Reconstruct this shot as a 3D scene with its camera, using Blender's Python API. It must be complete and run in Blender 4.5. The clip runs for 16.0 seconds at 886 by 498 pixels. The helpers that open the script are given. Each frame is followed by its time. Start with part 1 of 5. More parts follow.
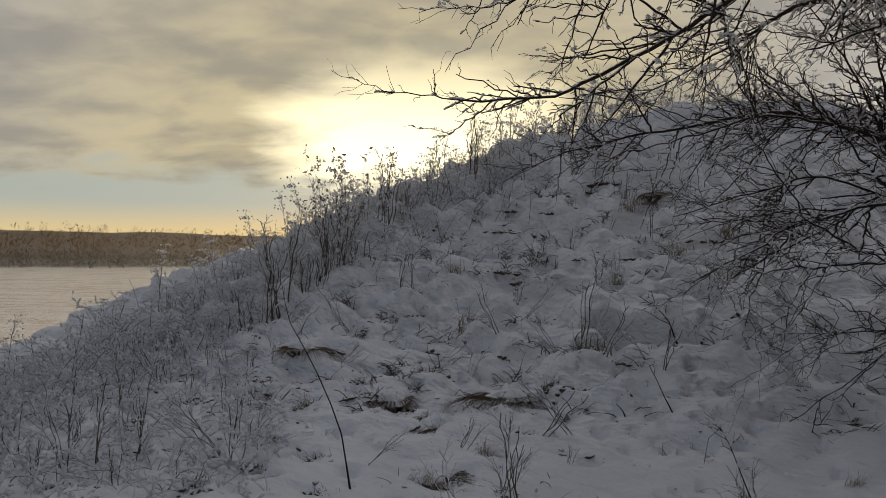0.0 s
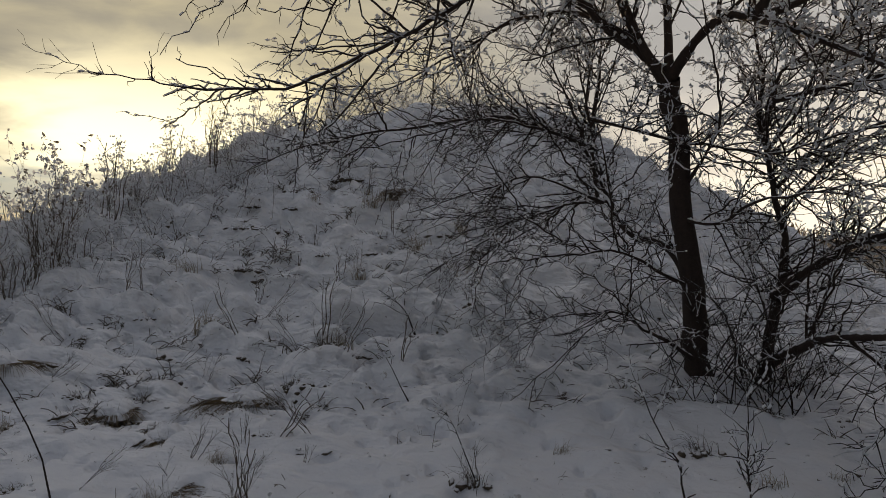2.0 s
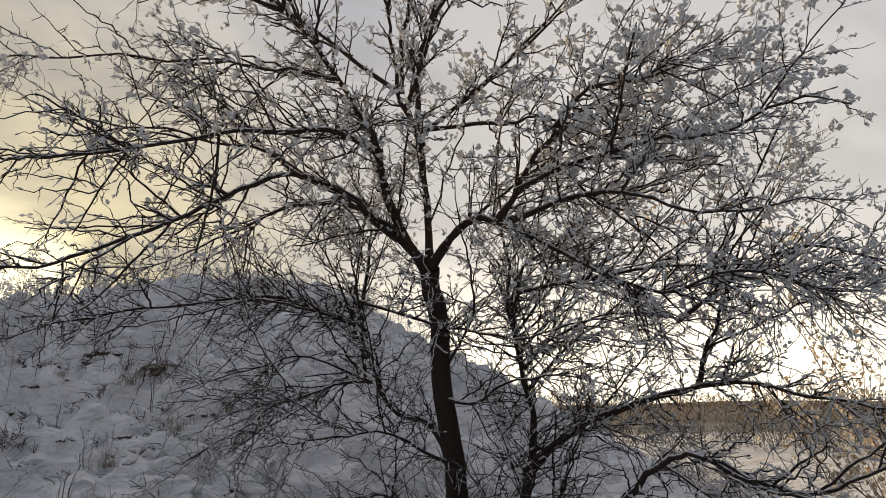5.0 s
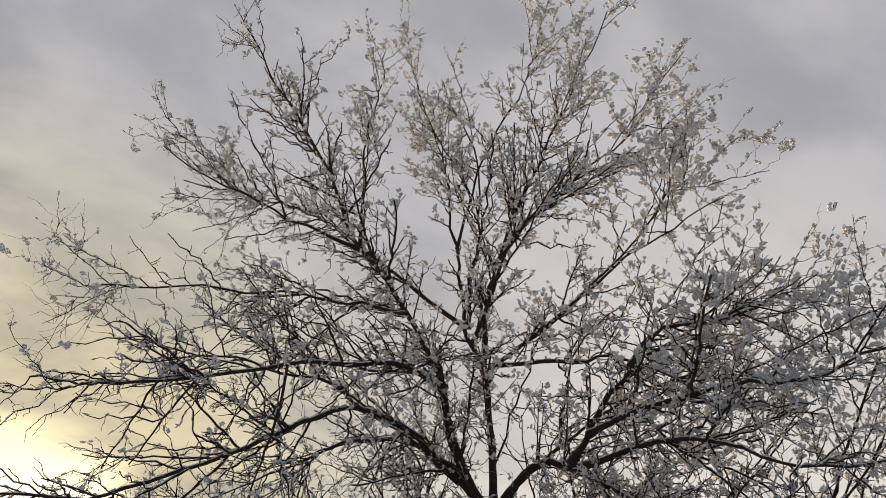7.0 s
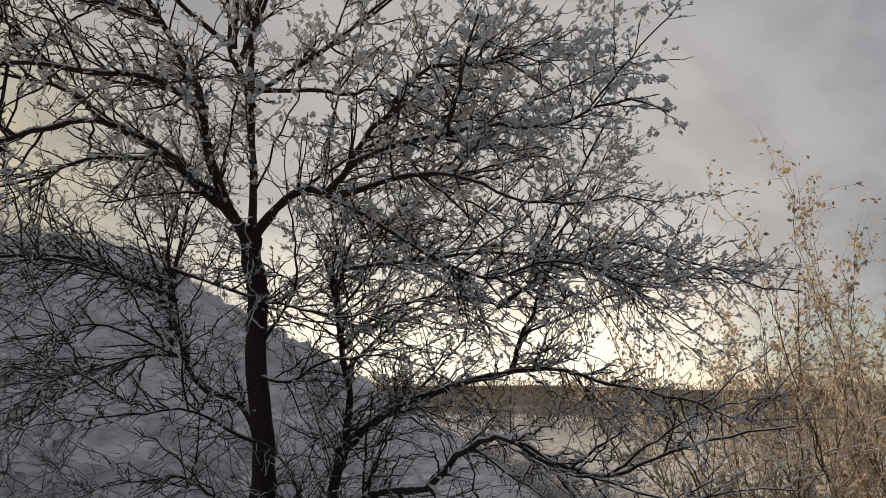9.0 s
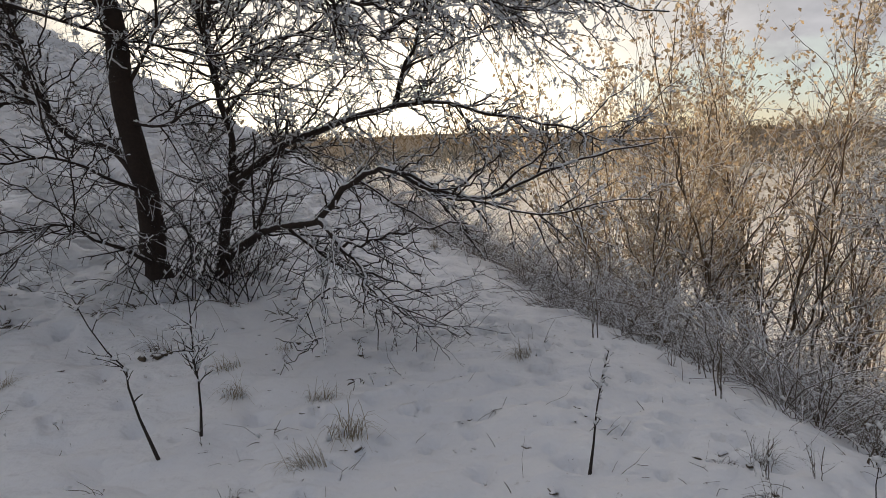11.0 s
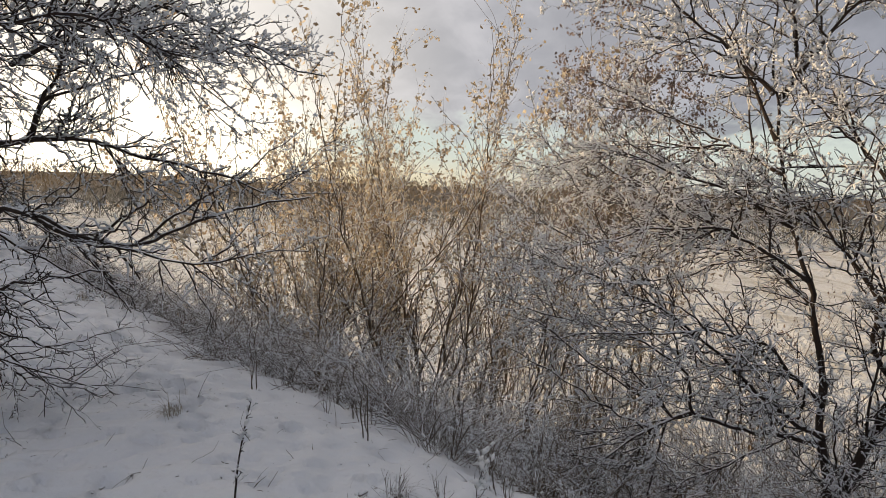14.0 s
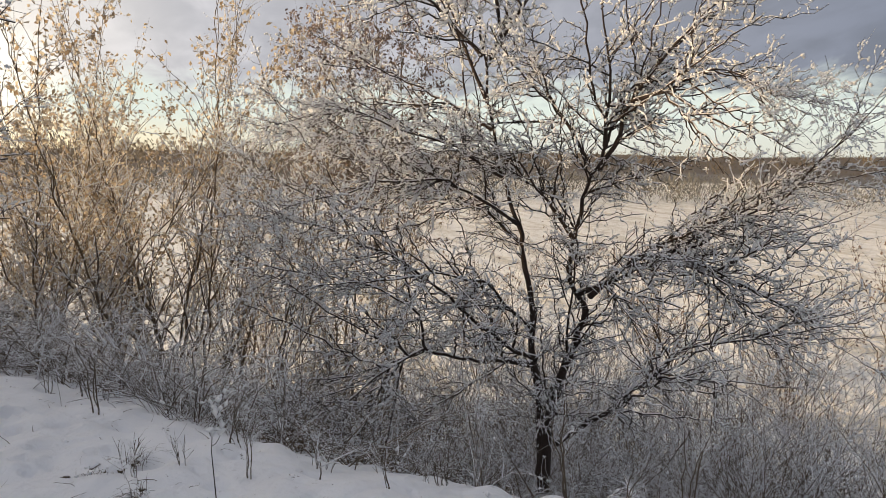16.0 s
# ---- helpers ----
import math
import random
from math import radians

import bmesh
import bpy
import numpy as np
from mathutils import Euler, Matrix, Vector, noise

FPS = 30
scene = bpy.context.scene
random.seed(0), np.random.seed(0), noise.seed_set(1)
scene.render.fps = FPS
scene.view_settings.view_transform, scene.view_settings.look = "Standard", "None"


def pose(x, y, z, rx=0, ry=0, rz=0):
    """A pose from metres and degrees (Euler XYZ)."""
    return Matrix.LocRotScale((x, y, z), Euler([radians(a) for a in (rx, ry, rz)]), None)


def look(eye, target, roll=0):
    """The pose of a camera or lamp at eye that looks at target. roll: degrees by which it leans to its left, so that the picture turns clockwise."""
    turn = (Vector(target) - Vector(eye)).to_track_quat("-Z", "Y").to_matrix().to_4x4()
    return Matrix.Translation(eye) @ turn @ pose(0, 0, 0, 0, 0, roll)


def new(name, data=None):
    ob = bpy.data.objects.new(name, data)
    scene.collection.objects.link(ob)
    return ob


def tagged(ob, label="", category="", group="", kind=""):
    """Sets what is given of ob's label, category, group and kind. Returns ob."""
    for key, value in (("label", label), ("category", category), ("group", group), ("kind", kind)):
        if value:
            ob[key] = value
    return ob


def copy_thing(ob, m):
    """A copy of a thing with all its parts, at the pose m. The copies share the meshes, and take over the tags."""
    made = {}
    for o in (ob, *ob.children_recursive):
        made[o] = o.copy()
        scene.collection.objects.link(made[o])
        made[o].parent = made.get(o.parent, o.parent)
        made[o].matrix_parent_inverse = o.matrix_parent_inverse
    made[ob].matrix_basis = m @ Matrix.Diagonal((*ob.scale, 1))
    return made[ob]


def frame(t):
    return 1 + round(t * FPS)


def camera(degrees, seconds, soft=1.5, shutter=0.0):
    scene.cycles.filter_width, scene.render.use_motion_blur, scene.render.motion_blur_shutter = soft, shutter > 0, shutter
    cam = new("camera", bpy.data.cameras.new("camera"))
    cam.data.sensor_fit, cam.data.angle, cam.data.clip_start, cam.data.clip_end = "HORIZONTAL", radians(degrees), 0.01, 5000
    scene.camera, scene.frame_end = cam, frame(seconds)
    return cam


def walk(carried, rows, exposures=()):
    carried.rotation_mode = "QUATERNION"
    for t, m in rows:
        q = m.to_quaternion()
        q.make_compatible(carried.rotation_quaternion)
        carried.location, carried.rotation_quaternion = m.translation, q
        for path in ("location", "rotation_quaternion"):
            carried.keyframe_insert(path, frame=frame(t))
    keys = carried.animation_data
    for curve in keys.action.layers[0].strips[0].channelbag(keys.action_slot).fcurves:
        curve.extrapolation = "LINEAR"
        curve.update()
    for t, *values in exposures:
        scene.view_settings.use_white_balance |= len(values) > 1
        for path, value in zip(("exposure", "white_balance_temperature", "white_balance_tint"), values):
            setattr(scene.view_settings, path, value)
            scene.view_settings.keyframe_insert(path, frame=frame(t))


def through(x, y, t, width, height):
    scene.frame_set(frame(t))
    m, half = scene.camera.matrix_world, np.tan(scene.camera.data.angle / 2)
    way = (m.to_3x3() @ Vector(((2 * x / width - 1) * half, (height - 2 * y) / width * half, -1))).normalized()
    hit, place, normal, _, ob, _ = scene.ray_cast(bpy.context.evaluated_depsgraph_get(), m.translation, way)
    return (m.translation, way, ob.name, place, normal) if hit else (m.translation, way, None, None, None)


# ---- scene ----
# ---- camera ----
cam = camera(63.58, 16.0, soft=0.5)
# seconds, x, y, z, heading, pitch, roll
PATH = [
    (0.0, 0.035, 0.349, 1.599, 0.07, -0.21, 0.72),
    (0.5, 0.057, 0.358, 1.599, 4.39, -0.40, 0.63),
    (1.0, 0.099, 0.385, 1.601, 10.29, -1.36, 0.29),
    (1.5, 0.143, 0.393, 1.601, 14.83, -1.15, -0.10),
    (2.0, 0.175, 0.379, 1.600, 19.55, -0.41, 0.02),
    (2.5, 0.194, 0.349, 1.597, 23.58, -0.14, -0.20),
    (3.0, 0.201, 0.300, 1.594, 28.91, 0.91, -0.65),
    (3.5, 0.194, 0.248, 1.593, 34.97, 0.71, -0.33),
    (4.0, 0.171, 0.201, 1.603, 37.73, 3.24, -0.55),
    (4.5, 0.153, 0.173, 1.654, 37.96, 8.58, -1.43),
    (5.0, 0.151, 0.171, 1.699, 37.23, 12.79, -0.92),
    (5.2, 0.151, 0.173, 1.710, 36.78, 14.81, -0.47),
    (5.7, 0.148, 0.195, 1.732, 34.82, 20.50, 0.19),
    (6.2, 0.141, 0.244, 1.746, 32.13, 26.91, 1.28),
    (6.7, 0.135, 0.295, 1.749, 30.97, 31.47, 2.29),
    (7.3, 0.136, 0.323, 1.750, 34.74, 30.79, 2.69),
    (7.5, 0.143, 0.319, 1.749, 36.95, 29.51, 2.65),
    (8.0, 0.179, 0.301, 1.742, 43.83, 24.50, 1.78),
    (8.5, 0.230, 0.281, 1.729, 47.88, 18.24, 1.45),
    (9.0, 0.292, 0.265, 1.708, 50.90, 11.14, 0.54),
    (9.5, 0.342, 0.259, 1.690, 52.10, 5.98, -0.12),
    (9.7, 0.353, 0.258, 1.682, 52.62, 3.43, -0.47),
    (10.2, 0.355, 0.246, 1.649, 54.34, -1.80, -0.92),
    (10.7, 0.348, 0.221, 1.608, 56.98, -6.44, -1.51),
    (11.3, 0.337, 0.190, 1.565, 61.28, -10.38, -2.05),
    (11.8, 0.333, 0.174, 1.548, 65.73, -11.68, -2.06),
    (12.0, 0.331, 0.166, 1.549, 67.76, -12.89, -1.76),
    (12.5, 0.332, 0.128, 1.554, 72.49, -11.97, -1.06),
    (13.0, 0.339, 0.084, 1.566, 76.62, -8.35, 0.00),
    (13.5, 0.348, 0.059, 1.581, 79.80, -6.48, 0.90),
    (14.0, 0.330, 0.036, 1.598, 84.41, -4.74, 1.85),
    (14.5, 0.264, -0.005, 1.607, 90.98, -3.40, 1.92),
    (15.0, 0.183, -0.051, 1.589, 95.25, -3.06, 2.34),
    (15.5, 0.154, -0.068, 1.570, 99.40, -5.14, 1.41),
    (16.0, 0.163, -0.060, 1.565, 104.48, -7.41, 0.66),
]
walk(cam, [(t, pose(x, y, z, 90 + p, 0, -h) @ pose(0, 0, 0, 0, 0, r)) for t, x, y, z, h, p, r in PATH],
     exposures=[(0.0, -0.43), (2.5, -0.44), (3.5, -0.06), (4.2, 0.12), (5.0, 0.1), (7.5, -0.05), (8.5, -0.27), (9.0, -0.28), (9.5, -0.1), (12.0, 0.36), (14.0, 0.34), (15.0, 0.31), (16.0, 0.59)])

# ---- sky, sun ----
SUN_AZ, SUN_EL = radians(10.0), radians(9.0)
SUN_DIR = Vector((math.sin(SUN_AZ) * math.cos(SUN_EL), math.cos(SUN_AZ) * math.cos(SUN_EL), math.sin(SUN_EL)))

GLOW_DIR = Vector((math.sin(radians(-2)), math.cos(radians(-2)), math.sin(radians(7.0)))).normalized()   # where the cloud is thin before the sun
GAP_DIR = Vector((math.sin(radians(52)), math.cos(radians(52)), math.sin(radians(4.0)))).normalized()   # a bright gap low over the field


class Nodes:
    """Short hand for building a node tree."""

    def __init__(self, tree):
        self.tree = tree
        tree.nodes.clear()

    def add(self, kind, **sets):
        n = self.tree.nodes.new(kind)
        for key, value in sets.items():
            setattr(n, key, value)
        return n

    def put(self, socket, value):
        if isinstance(value, bpy.types.NodeSocket):
            self.tree.links.new(value, socket)
        elif value is not None:
            socket.default_value = value

    def math(self, op, a, b=None, c=None):
        n = self.add("ShaderNodeMath", operation=op)
        for k, v in enumerate((a, b, c)):
            self.put(n.inputs[k], v)
        return n.outputs[0]

    def vmath(self, op, a, b=None, out=0):
        n = self.add("ShaderNodeVectorMath", operation=op)
        self.put(n.inputs[0], a)
        self.put(n.inputs[1], b)
        return n.outputs[out]

    def step(self, x, lo, hi, a=0.0, b=1.0):
        n = self.add("ShaderNodeMapRange", interpolation_type="SMOOTHSTEP")
        for k, v in enumerate((x, lo, hi, a, b)):
            self.put(n.inputs[k], v)
        return n.outputs[0]

    def mix(self, f, a, b, how="MIX"):
        n = self.add("ShaderNodeMix", data_type="RGBA", blend_type=how)
        self.put(n.inputs[0], f)
        self.put(n.inputs[6], a)
        self.put(n.inputs[7], b)
        return n.outputs[2]

    def noise(self, vector, scale, detail=4.0, rough=0.55, distort=0.0, color=False):
        n = self.add("ShaderNodeTexNoise")
        self.put(n.inputs["Vector"], vector)
        for key, v in (("Scale", scale), ("Detail", detail), ("Roughness", rough), ("Distortion", distort)):
            self.put(n.inputs[key], v)
        return n.outputs[1 if color else 0]

    def xyz(self, vector):
        n = self.add("ShaderNodeSeparateXYZ")
        self.put(n.inputs[0], vector)
        return n.outputs

    def vec(self, x, y, z):
        n = self.add("ShaderNodeCombineXYZ")
        for k, v in enumerate((x, y, z)):
            self.put(n.inputs[k], v)
        return n.outputs[0]


def rgb(r, g, b):
    return (r, g, b, 1.0)


def make_world():
    world = bpy.data.worlds.new("winter_sky")
    scene.world = world
    world.use_nodes = True
    n = Nodes(world.node_tree)
    d = n.add("ShaderNodeTexCoord").outputs["Generated"]
    x, y, z = n.xyz(d)
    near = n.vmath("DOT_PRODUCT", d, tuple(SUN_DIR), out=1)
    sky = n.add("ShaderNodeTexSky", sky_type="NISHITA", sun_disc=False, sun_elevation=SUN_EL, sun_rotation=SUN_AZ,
                air_density=1.2, dust_density=1.5)
    clear = n.mix(1.0, sky.outputs[0], rgb(0.115, 0.115, 0.115), "MULTIPLY")
    # a broken deck of stratocumulus, seen in perspective
    far = n.math("ADD", n.math("MAXIMUM", z, 0.0), 0.26)
    plan = n.vec(n.math("DIVIDE", x, far), n.math("DIVIDE", n.math("MULTIPLY", y, 1.4), far), 0.0)
    big = n.noise(plan, 1.5, 3.0, 0.5, 0.3)
    fine = n.noise(plan, 4.2, 6.0, 0.55, 0.3)
    body = n.math("ADD", n.math("MULTIPLY", big, 0.62), n.math("MULTIPLY", fine, 0.38))
    thick = n.step(body, 0.39, 0.61)
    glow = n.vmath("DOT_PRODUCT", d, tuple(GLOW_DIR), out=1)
    halo = n.step(n.math("SUBTRACT", glow, n.math("MULTIPLY", z, 0.25)), 0.66, 0.985)
    back = n.step(near, -0.7, 0.5)
    core = n.math("MULTIPLY", n.step(n.math("ADD", glow, n.math("MULTIPLY", n.math("SUBTRACT", 0.5, body), 0.05)), 0.972, 0.996), n.step(z, 0.30, 0.12))
    dark = n.mix(back, rgb(0.13, 0.145, 0.18), rgb(0.362, 0.360, 0.382))
    dark = n.mix(halo, dark, rgb(0.52, 0.46, 0.34))
    lit = n.mix(back, rgb(0.16, 0.18, 0.23), rgb(0.515, 0.503, 0.520))
    lit = n.mix(halo, lit, rgb(0.85, 0.72, 0.43))
    cloud = n.mix(thick, lit, dark)
    cloud = n.mix(core, cloud, rgb(2.4, 2.1, 1.35))
    cover = n.step(n.math("ADD", z, n.math("MULTIPLY", n.math("SUBTRACT", fine, 0.5), 0.10)), 0.065, 0.115)
    low = n.step(z, 0.005, 0.06, 1.0, 0.0)
    tint = n.step(near, 0.0, 0.75)
    band = n.mix(low, rgb(0.55, 0.61, 0.57), n.mix(tint, rgb(0.55, 0.56, 0.50), rgb(1.05, 0.82, 0.42)))
    strip = n.mix(0.88, clear, band)
    gap = n.vmath("DOT_PRODUCT", d, tuple(GAP_DIR), out=1)
    shine = n.math("MULTIPLY", n.step(gap, 0.89, 0.985), n.step(n.math("ADD", z, n.math("MULTIPLY", n.math("SUBTRACT", fine, 0.5), 0.12)), 0.25, 0.08))
    strip = n.mix(shine, strip, rgb(1.65, 1.46, 1.15))
    cloud = n.mix(n.math("MULTIPLY", n.step(gap, 0.80, 0.985), 0.45), cloud, rgb(0.95, 0.88, 0.76))
    cloud = n.mix(n.math("MULTIPLY", shine, 0.8), cloud, rgb(1.5, 1.31, 1.03))
    out = n.mix(cover, strip, cloud)
    bg = n.add("ShaderNodeBackground")
    n.put(bg.inputs[0], out)
    bg.inputs[1].default_value = 1.0
    end = n.add("ShaderNodeOutputWorld")
    n.put(end.inputs[0], bg.outputs[0])


make_world()
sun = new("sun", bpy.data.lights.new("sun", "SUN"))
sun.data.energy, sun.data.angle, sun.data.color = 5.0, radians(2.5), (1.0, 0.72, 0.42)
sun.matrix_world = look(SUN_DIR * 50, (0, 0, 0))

# ---- materials ----
def material(name, build, rough=0.8, through=0.0):
    m = bpy.data.materials.new(name)
    m.use_nodes = True
    n = Nodes(m.node_tree)
    shader = n.add("ShaderNodeBsdfPrincipled")
    shader.inputs["Roughness"].default_value = rough
    end = n.add("ShaderNodeOutputMaterial")
    n.put(end.inputs[0], shader.outputs[0])
    place = n.add("ShaderNodeNewGeometry")
    build(n, shader, place)
    if through:  # thin leaves and ice let light pass
        thin = n.add("ShaderNodeBsdfTranslucent")
        n.put(thin.inputs[0], shader.inputs["Base Color"].links[0].from_socket)
        both = n.add("ShaderNodeMixShader")
        both.inputs[0].default_value = through
        n.put(both.inputs[1], shader.outputs[0])
        n.put(both.inputs[2], thin.outputs[0])
        n.put(end.inputs[0], both.outputs[0])
    return m


def bump(n, shader, height, strength, distance):
    b = n.add("ShaderNodeBump")
    b.inputs["Strength"].default_value, b.inputs["Distance"].default_value = strength, distance
    n.put(b.inputs["Height"], height)
    n.put(shader.inputs["Normal"], b.outputs[0])


def snow_ground(n, s, g):
    p = g.outputs["Position"]
    x, y, z = n.xyz(p)
    grain = n.noise(p, 9.0, 5.0, 0.6)
    clump = n.noise(p, 1.7, 4.0, 0.6)
    white = n.mix(clump, rgb(0.74, 0.76, 0.80), rgb(0.86, 0.87, 0.89))
    # stalks and crumbs that show through thin snow
    litter = n.math("MULTIPLY", n.step(n.noise(p, 17.0, 5.0, 0.7), 0.63, 0.70), n.step(n.noise(p, 1.1, 3.0, 0.6), 0.46, 0.58))
    near = n.mix(n.math("MULTIPLY", litter, 0.7), white, rgb(0.22, 0.19, 0.15))
    # stubble rows of the field below
    rows = n.noise(n.vec(n.math("MULTIPLY", x, 0.05), n.math("MULTIPLY", y, 0.55), 0.0), 1.0, 5.0, 0.65)
    tuft = n.noise(p, 0.9, 5.0, 0.7)
    straw = n.step(n.math("ADD", n.math("MULTIPLY", rows, 0.55), n.math("MULTIPLY", tuft, 0.45)), 0.44, 0.60)
    field = n.mix(n.math("MULTIPLY", straw, 0.7), rgb(0.86, 0.84, 0.79), rgb(0.46, 0.40, 0.29))
    far = n.vmath("LENGTH", n.vec(x, y, 0.0), out=1)
    floor = n.mix(n.noise(p, 0.06, 4.0, 0.6), rgb(0.045, 0.034, 0.023), rgb(0.12, 0.092, 0.062))
    below = n.mix(n.step(far, 196.0, 225.0), field, floor)   # woodland floor past the field
    n.put(s.inputs["Base Color"], n.mix(n.math("MAXIMUM", n.step(z, -4.2, -4.75), n.step(far, 150.0, 190.0)), near, below))
    n.put(s.inputs["Roughness"], n.step(z, -4.2, -4.75, 0.75, 0.40))  # wind crust on the open field
    slope = n.step(n.vmath("LENGTH", n.vec(n.math("MULTIPLY", n.math("SUBTRACT", x, 4.0), 0.75), n.math("SUBTRACT", y, 13.0), 0.0), out=1), 8.8, 6.6)
    aslant = n.vec(n.math("SUBTRACT", n.math("MULTIPLY", x, 0.42), n.math("MULTIPLY", y, 0.32)), n.math("ADD", n.math("MULTIPLY", x, 0.6), n.math("MULTIPLY", y, 0.8)), z)
    drift = n.math("MULTIPLY", n.noise(aslant, 5.0, 3.0, 0.5), n.math("ADD", 0.9, n.math("MULTIPLY", slope, 2.8)))
    lumps = n.math("ADD", drift, n.math("MULTIPLY", n.math("MULTIPLY", n.noise(p, 2.2, 4.0, 0.6), n.step(z, -4.2, -4.75)), 6.0))   # coarse tufts of the field
    bump(n, s, n.math("ADD", n.math("ADD", n.math("MULTIPLY", grain, 0.35), clump), lumps), 0.9, 0.075)


def snowed(base, tip, amount, lo=0.25, hi=0.75, scale=30.0):
    """Bark or stalk with snow lying on its upper side."""
    def build(n, s, g):
        p = g.outputs["Position"]
        spot = n.noise(p, scale, 4.0, 0.65)
        bark = n.mix(n.noise(p, scale * 2.2, 3.0, 0.6), base, tip)
        up = n.math("ADD", n.xyz(g.outputs["Normal"])[2], n.math("MULTIPLY", n.math("SUBTRACT", spot, 0.5), 1.6))
        cap = n.math("MULTIPLY", n.step(up, lo, hi), amount)
        n.put(s.inputs["Base Color"], n.mix(cap, bark, rgb(0.86, 0.87, 0.90)))
        bump(n, s, spot, 0.6, 0.01)
    return build


def frost(n, s, g):
    p = g.outputs["Position"]
    n.put(s.inputs["Base Color"], n.mix(n.noise(p, 40.0, 3.0), rgb(0.84, 0.86, 0.90), rgb(0.94, 0.945, 0.95)))
    bump(n, s, n.noise(p, 160.0, 3.0), 0.6, 0.004)


def mottled(a, b, scale=12.0, relief=0.01):
    def build(n, s, g):
        p = g.outputs["Position"]
        grain = n.noise(p, scale, 5.0, 0.65)
        island = g.outputs["Random Per Island"]
        tone = n.math("ADD", n.math("MULTIPLY", grain, 0.55), n.math("MULTIPLY", island, 0.45))
        n.put(s.inputs["Base Color"], n.mix(n.step(tone, 0.25, 0.75), a, b))
        bump(n, s, grain, 0.5, relief)
    return build


M_SNOW = material("snow", snow_ground, 0.75)
M_BARK = material("bark", snowed(rgb(0.014, 0.009, 0.007), rgb(0.050, 0.032, 0.024), 0.95, 0.45, 0.66, 20.0), 0.9)
M_STEM = material("shrub_bark", snowed(rgb(0.06, 0.042, 0.028), rgb(0.17, 0.12, 0.07), 0.8, 0.55, 0.95), 0.85)
M_TWIG = material("twig", snowed(rgb(0.014, 0.010, 0.008), rgb(0.042, 0.030, 0.024), 0.9, 0.7, 1.0), 0.9)
M_TWIG_FROST = material("frosted_twig", snowed(rgb(0.07, 0.055, 0.045), rgb(0.16, 0.12, 0.09), 0.95, 0.0, 0.6), 0.9)
M_FROST = material("frost", frost, 0.85, 0.28)
M_HOAR = material("hoarfrost", snowed(rgb(0.10, 0.08, 0.065), rgb(0.22, 0.18, 0.14), 1.0, -1.6, -0.9, 45.0), 0.85, 0.28)
M_STRAW = material("straw", snowed(rgb(0.17, 0.135, 0.085), rgb(0.36, 0.30, 0.20), 0.85, 0.25, 0.85, 25.0), 0.85)
M_WEED = material("weed", snowed(rgb(0.045, 0.033, 0.024), rgb(0.16, 0.125, 0.09), 0.95, 0.02, 0.5, 22.0), 0.9)
M_FROST_WEED = material("frosted_weed", snowed(rgb(0.06, 0.046, 0.034), rgb(0.22, 0.175, 0.125), 1.0, -0.75, 0.05, 22.0), 0.9, 0.25)
M_SOD = material("sodden_grass", snowed(rgb(0.025, 0.018, 0.012), rgb(0.13, 0.10, 0.065), 0.8, 0.45, 0.9, 22.0), 0.9)
M_DEAD = material("dead_grass", mottled(rgb(0.05, 0.036, 0.02), rgb(0.26, 0.19, 0.10), 25.0, 0.004), 0.9)
M_LEAF = material("dry_leaf", mottled(rgb(0.32, 0.235, 0.145), rgb(0.74, 0.655, 0.51), 9.0, 0.004), 0.7, 0.5)
M_LEAF_BROWN = material("brown_leaf", mottled(rgb(0.13, 0.092, 0.078), rgb(0.29, 0.22, 0.185), 9.0, 0.004), 0.7, 0.3)
M_SOIL = material("soil", snowed(rgb(0.018, 0.013, 0.010), rgb(0.075, 0.053, 0.037), 0.9, 1.0, 1.3, 26.0), 0.95)
M_WOOD_FAR = material("far_wood", mottled(rgb(0.105, 0.105, 0.095), rgb(0.20, 0.190, 0.165), 0.12, 0.05), 0.95, 0.15)
M_WOOD_HILL = material("far_hill_wood", mottled(rgb(0.13, 0.105, 0.075), rgb(0.22, 0.18, 0.13), 0.05, 0.05), 0.95, 0.35)

# ---- mesh tools ----
def mesh_object(name, verts, faces, mat, parent=None, label="", smooth=True):
    """ONE mesh object from arrays; faces is an (n, 3) or (n, 4) array, or a list of such."""
    data = bpy.data.meshes.new(name)
    verts = np.asarray(verts, np.float32)
    groups = [np.asarray(f, np.int32) for f in (faces if isinstance(faces, list) else [faces]) if len(f)]
    data.vertices.add(len(verts))
    data.vertices.foreach_set("co", verts.ravel())
    loops = np.concatenate([f.ravel() for f in groups])
    sizes = np.concatenate([np.full(len(f), f.shape[1], np.int32) for f in groups])
    data.loops.add(len(loops))
    data.loops.foreach_set("vertex_index", loops)
    data.polygons.add(len(sizes))
    data.polygons.foreach_set("loop_start", np.concatenate([[0], np.cumsum(sizes)[:-1]]).astype(np.int32))
    data.polygons.foreach_set("use_smooth", np.full(len(sizes), smooth))
    data.update(calc_edges=True)
    data.materials.append(mat)
    ob = new(name, data)
    if parent:
        ob.parent = parent
    if label:
        tagged(ob, label)
    return ob


_table = np.random.default_rng(11).random((256, 256))


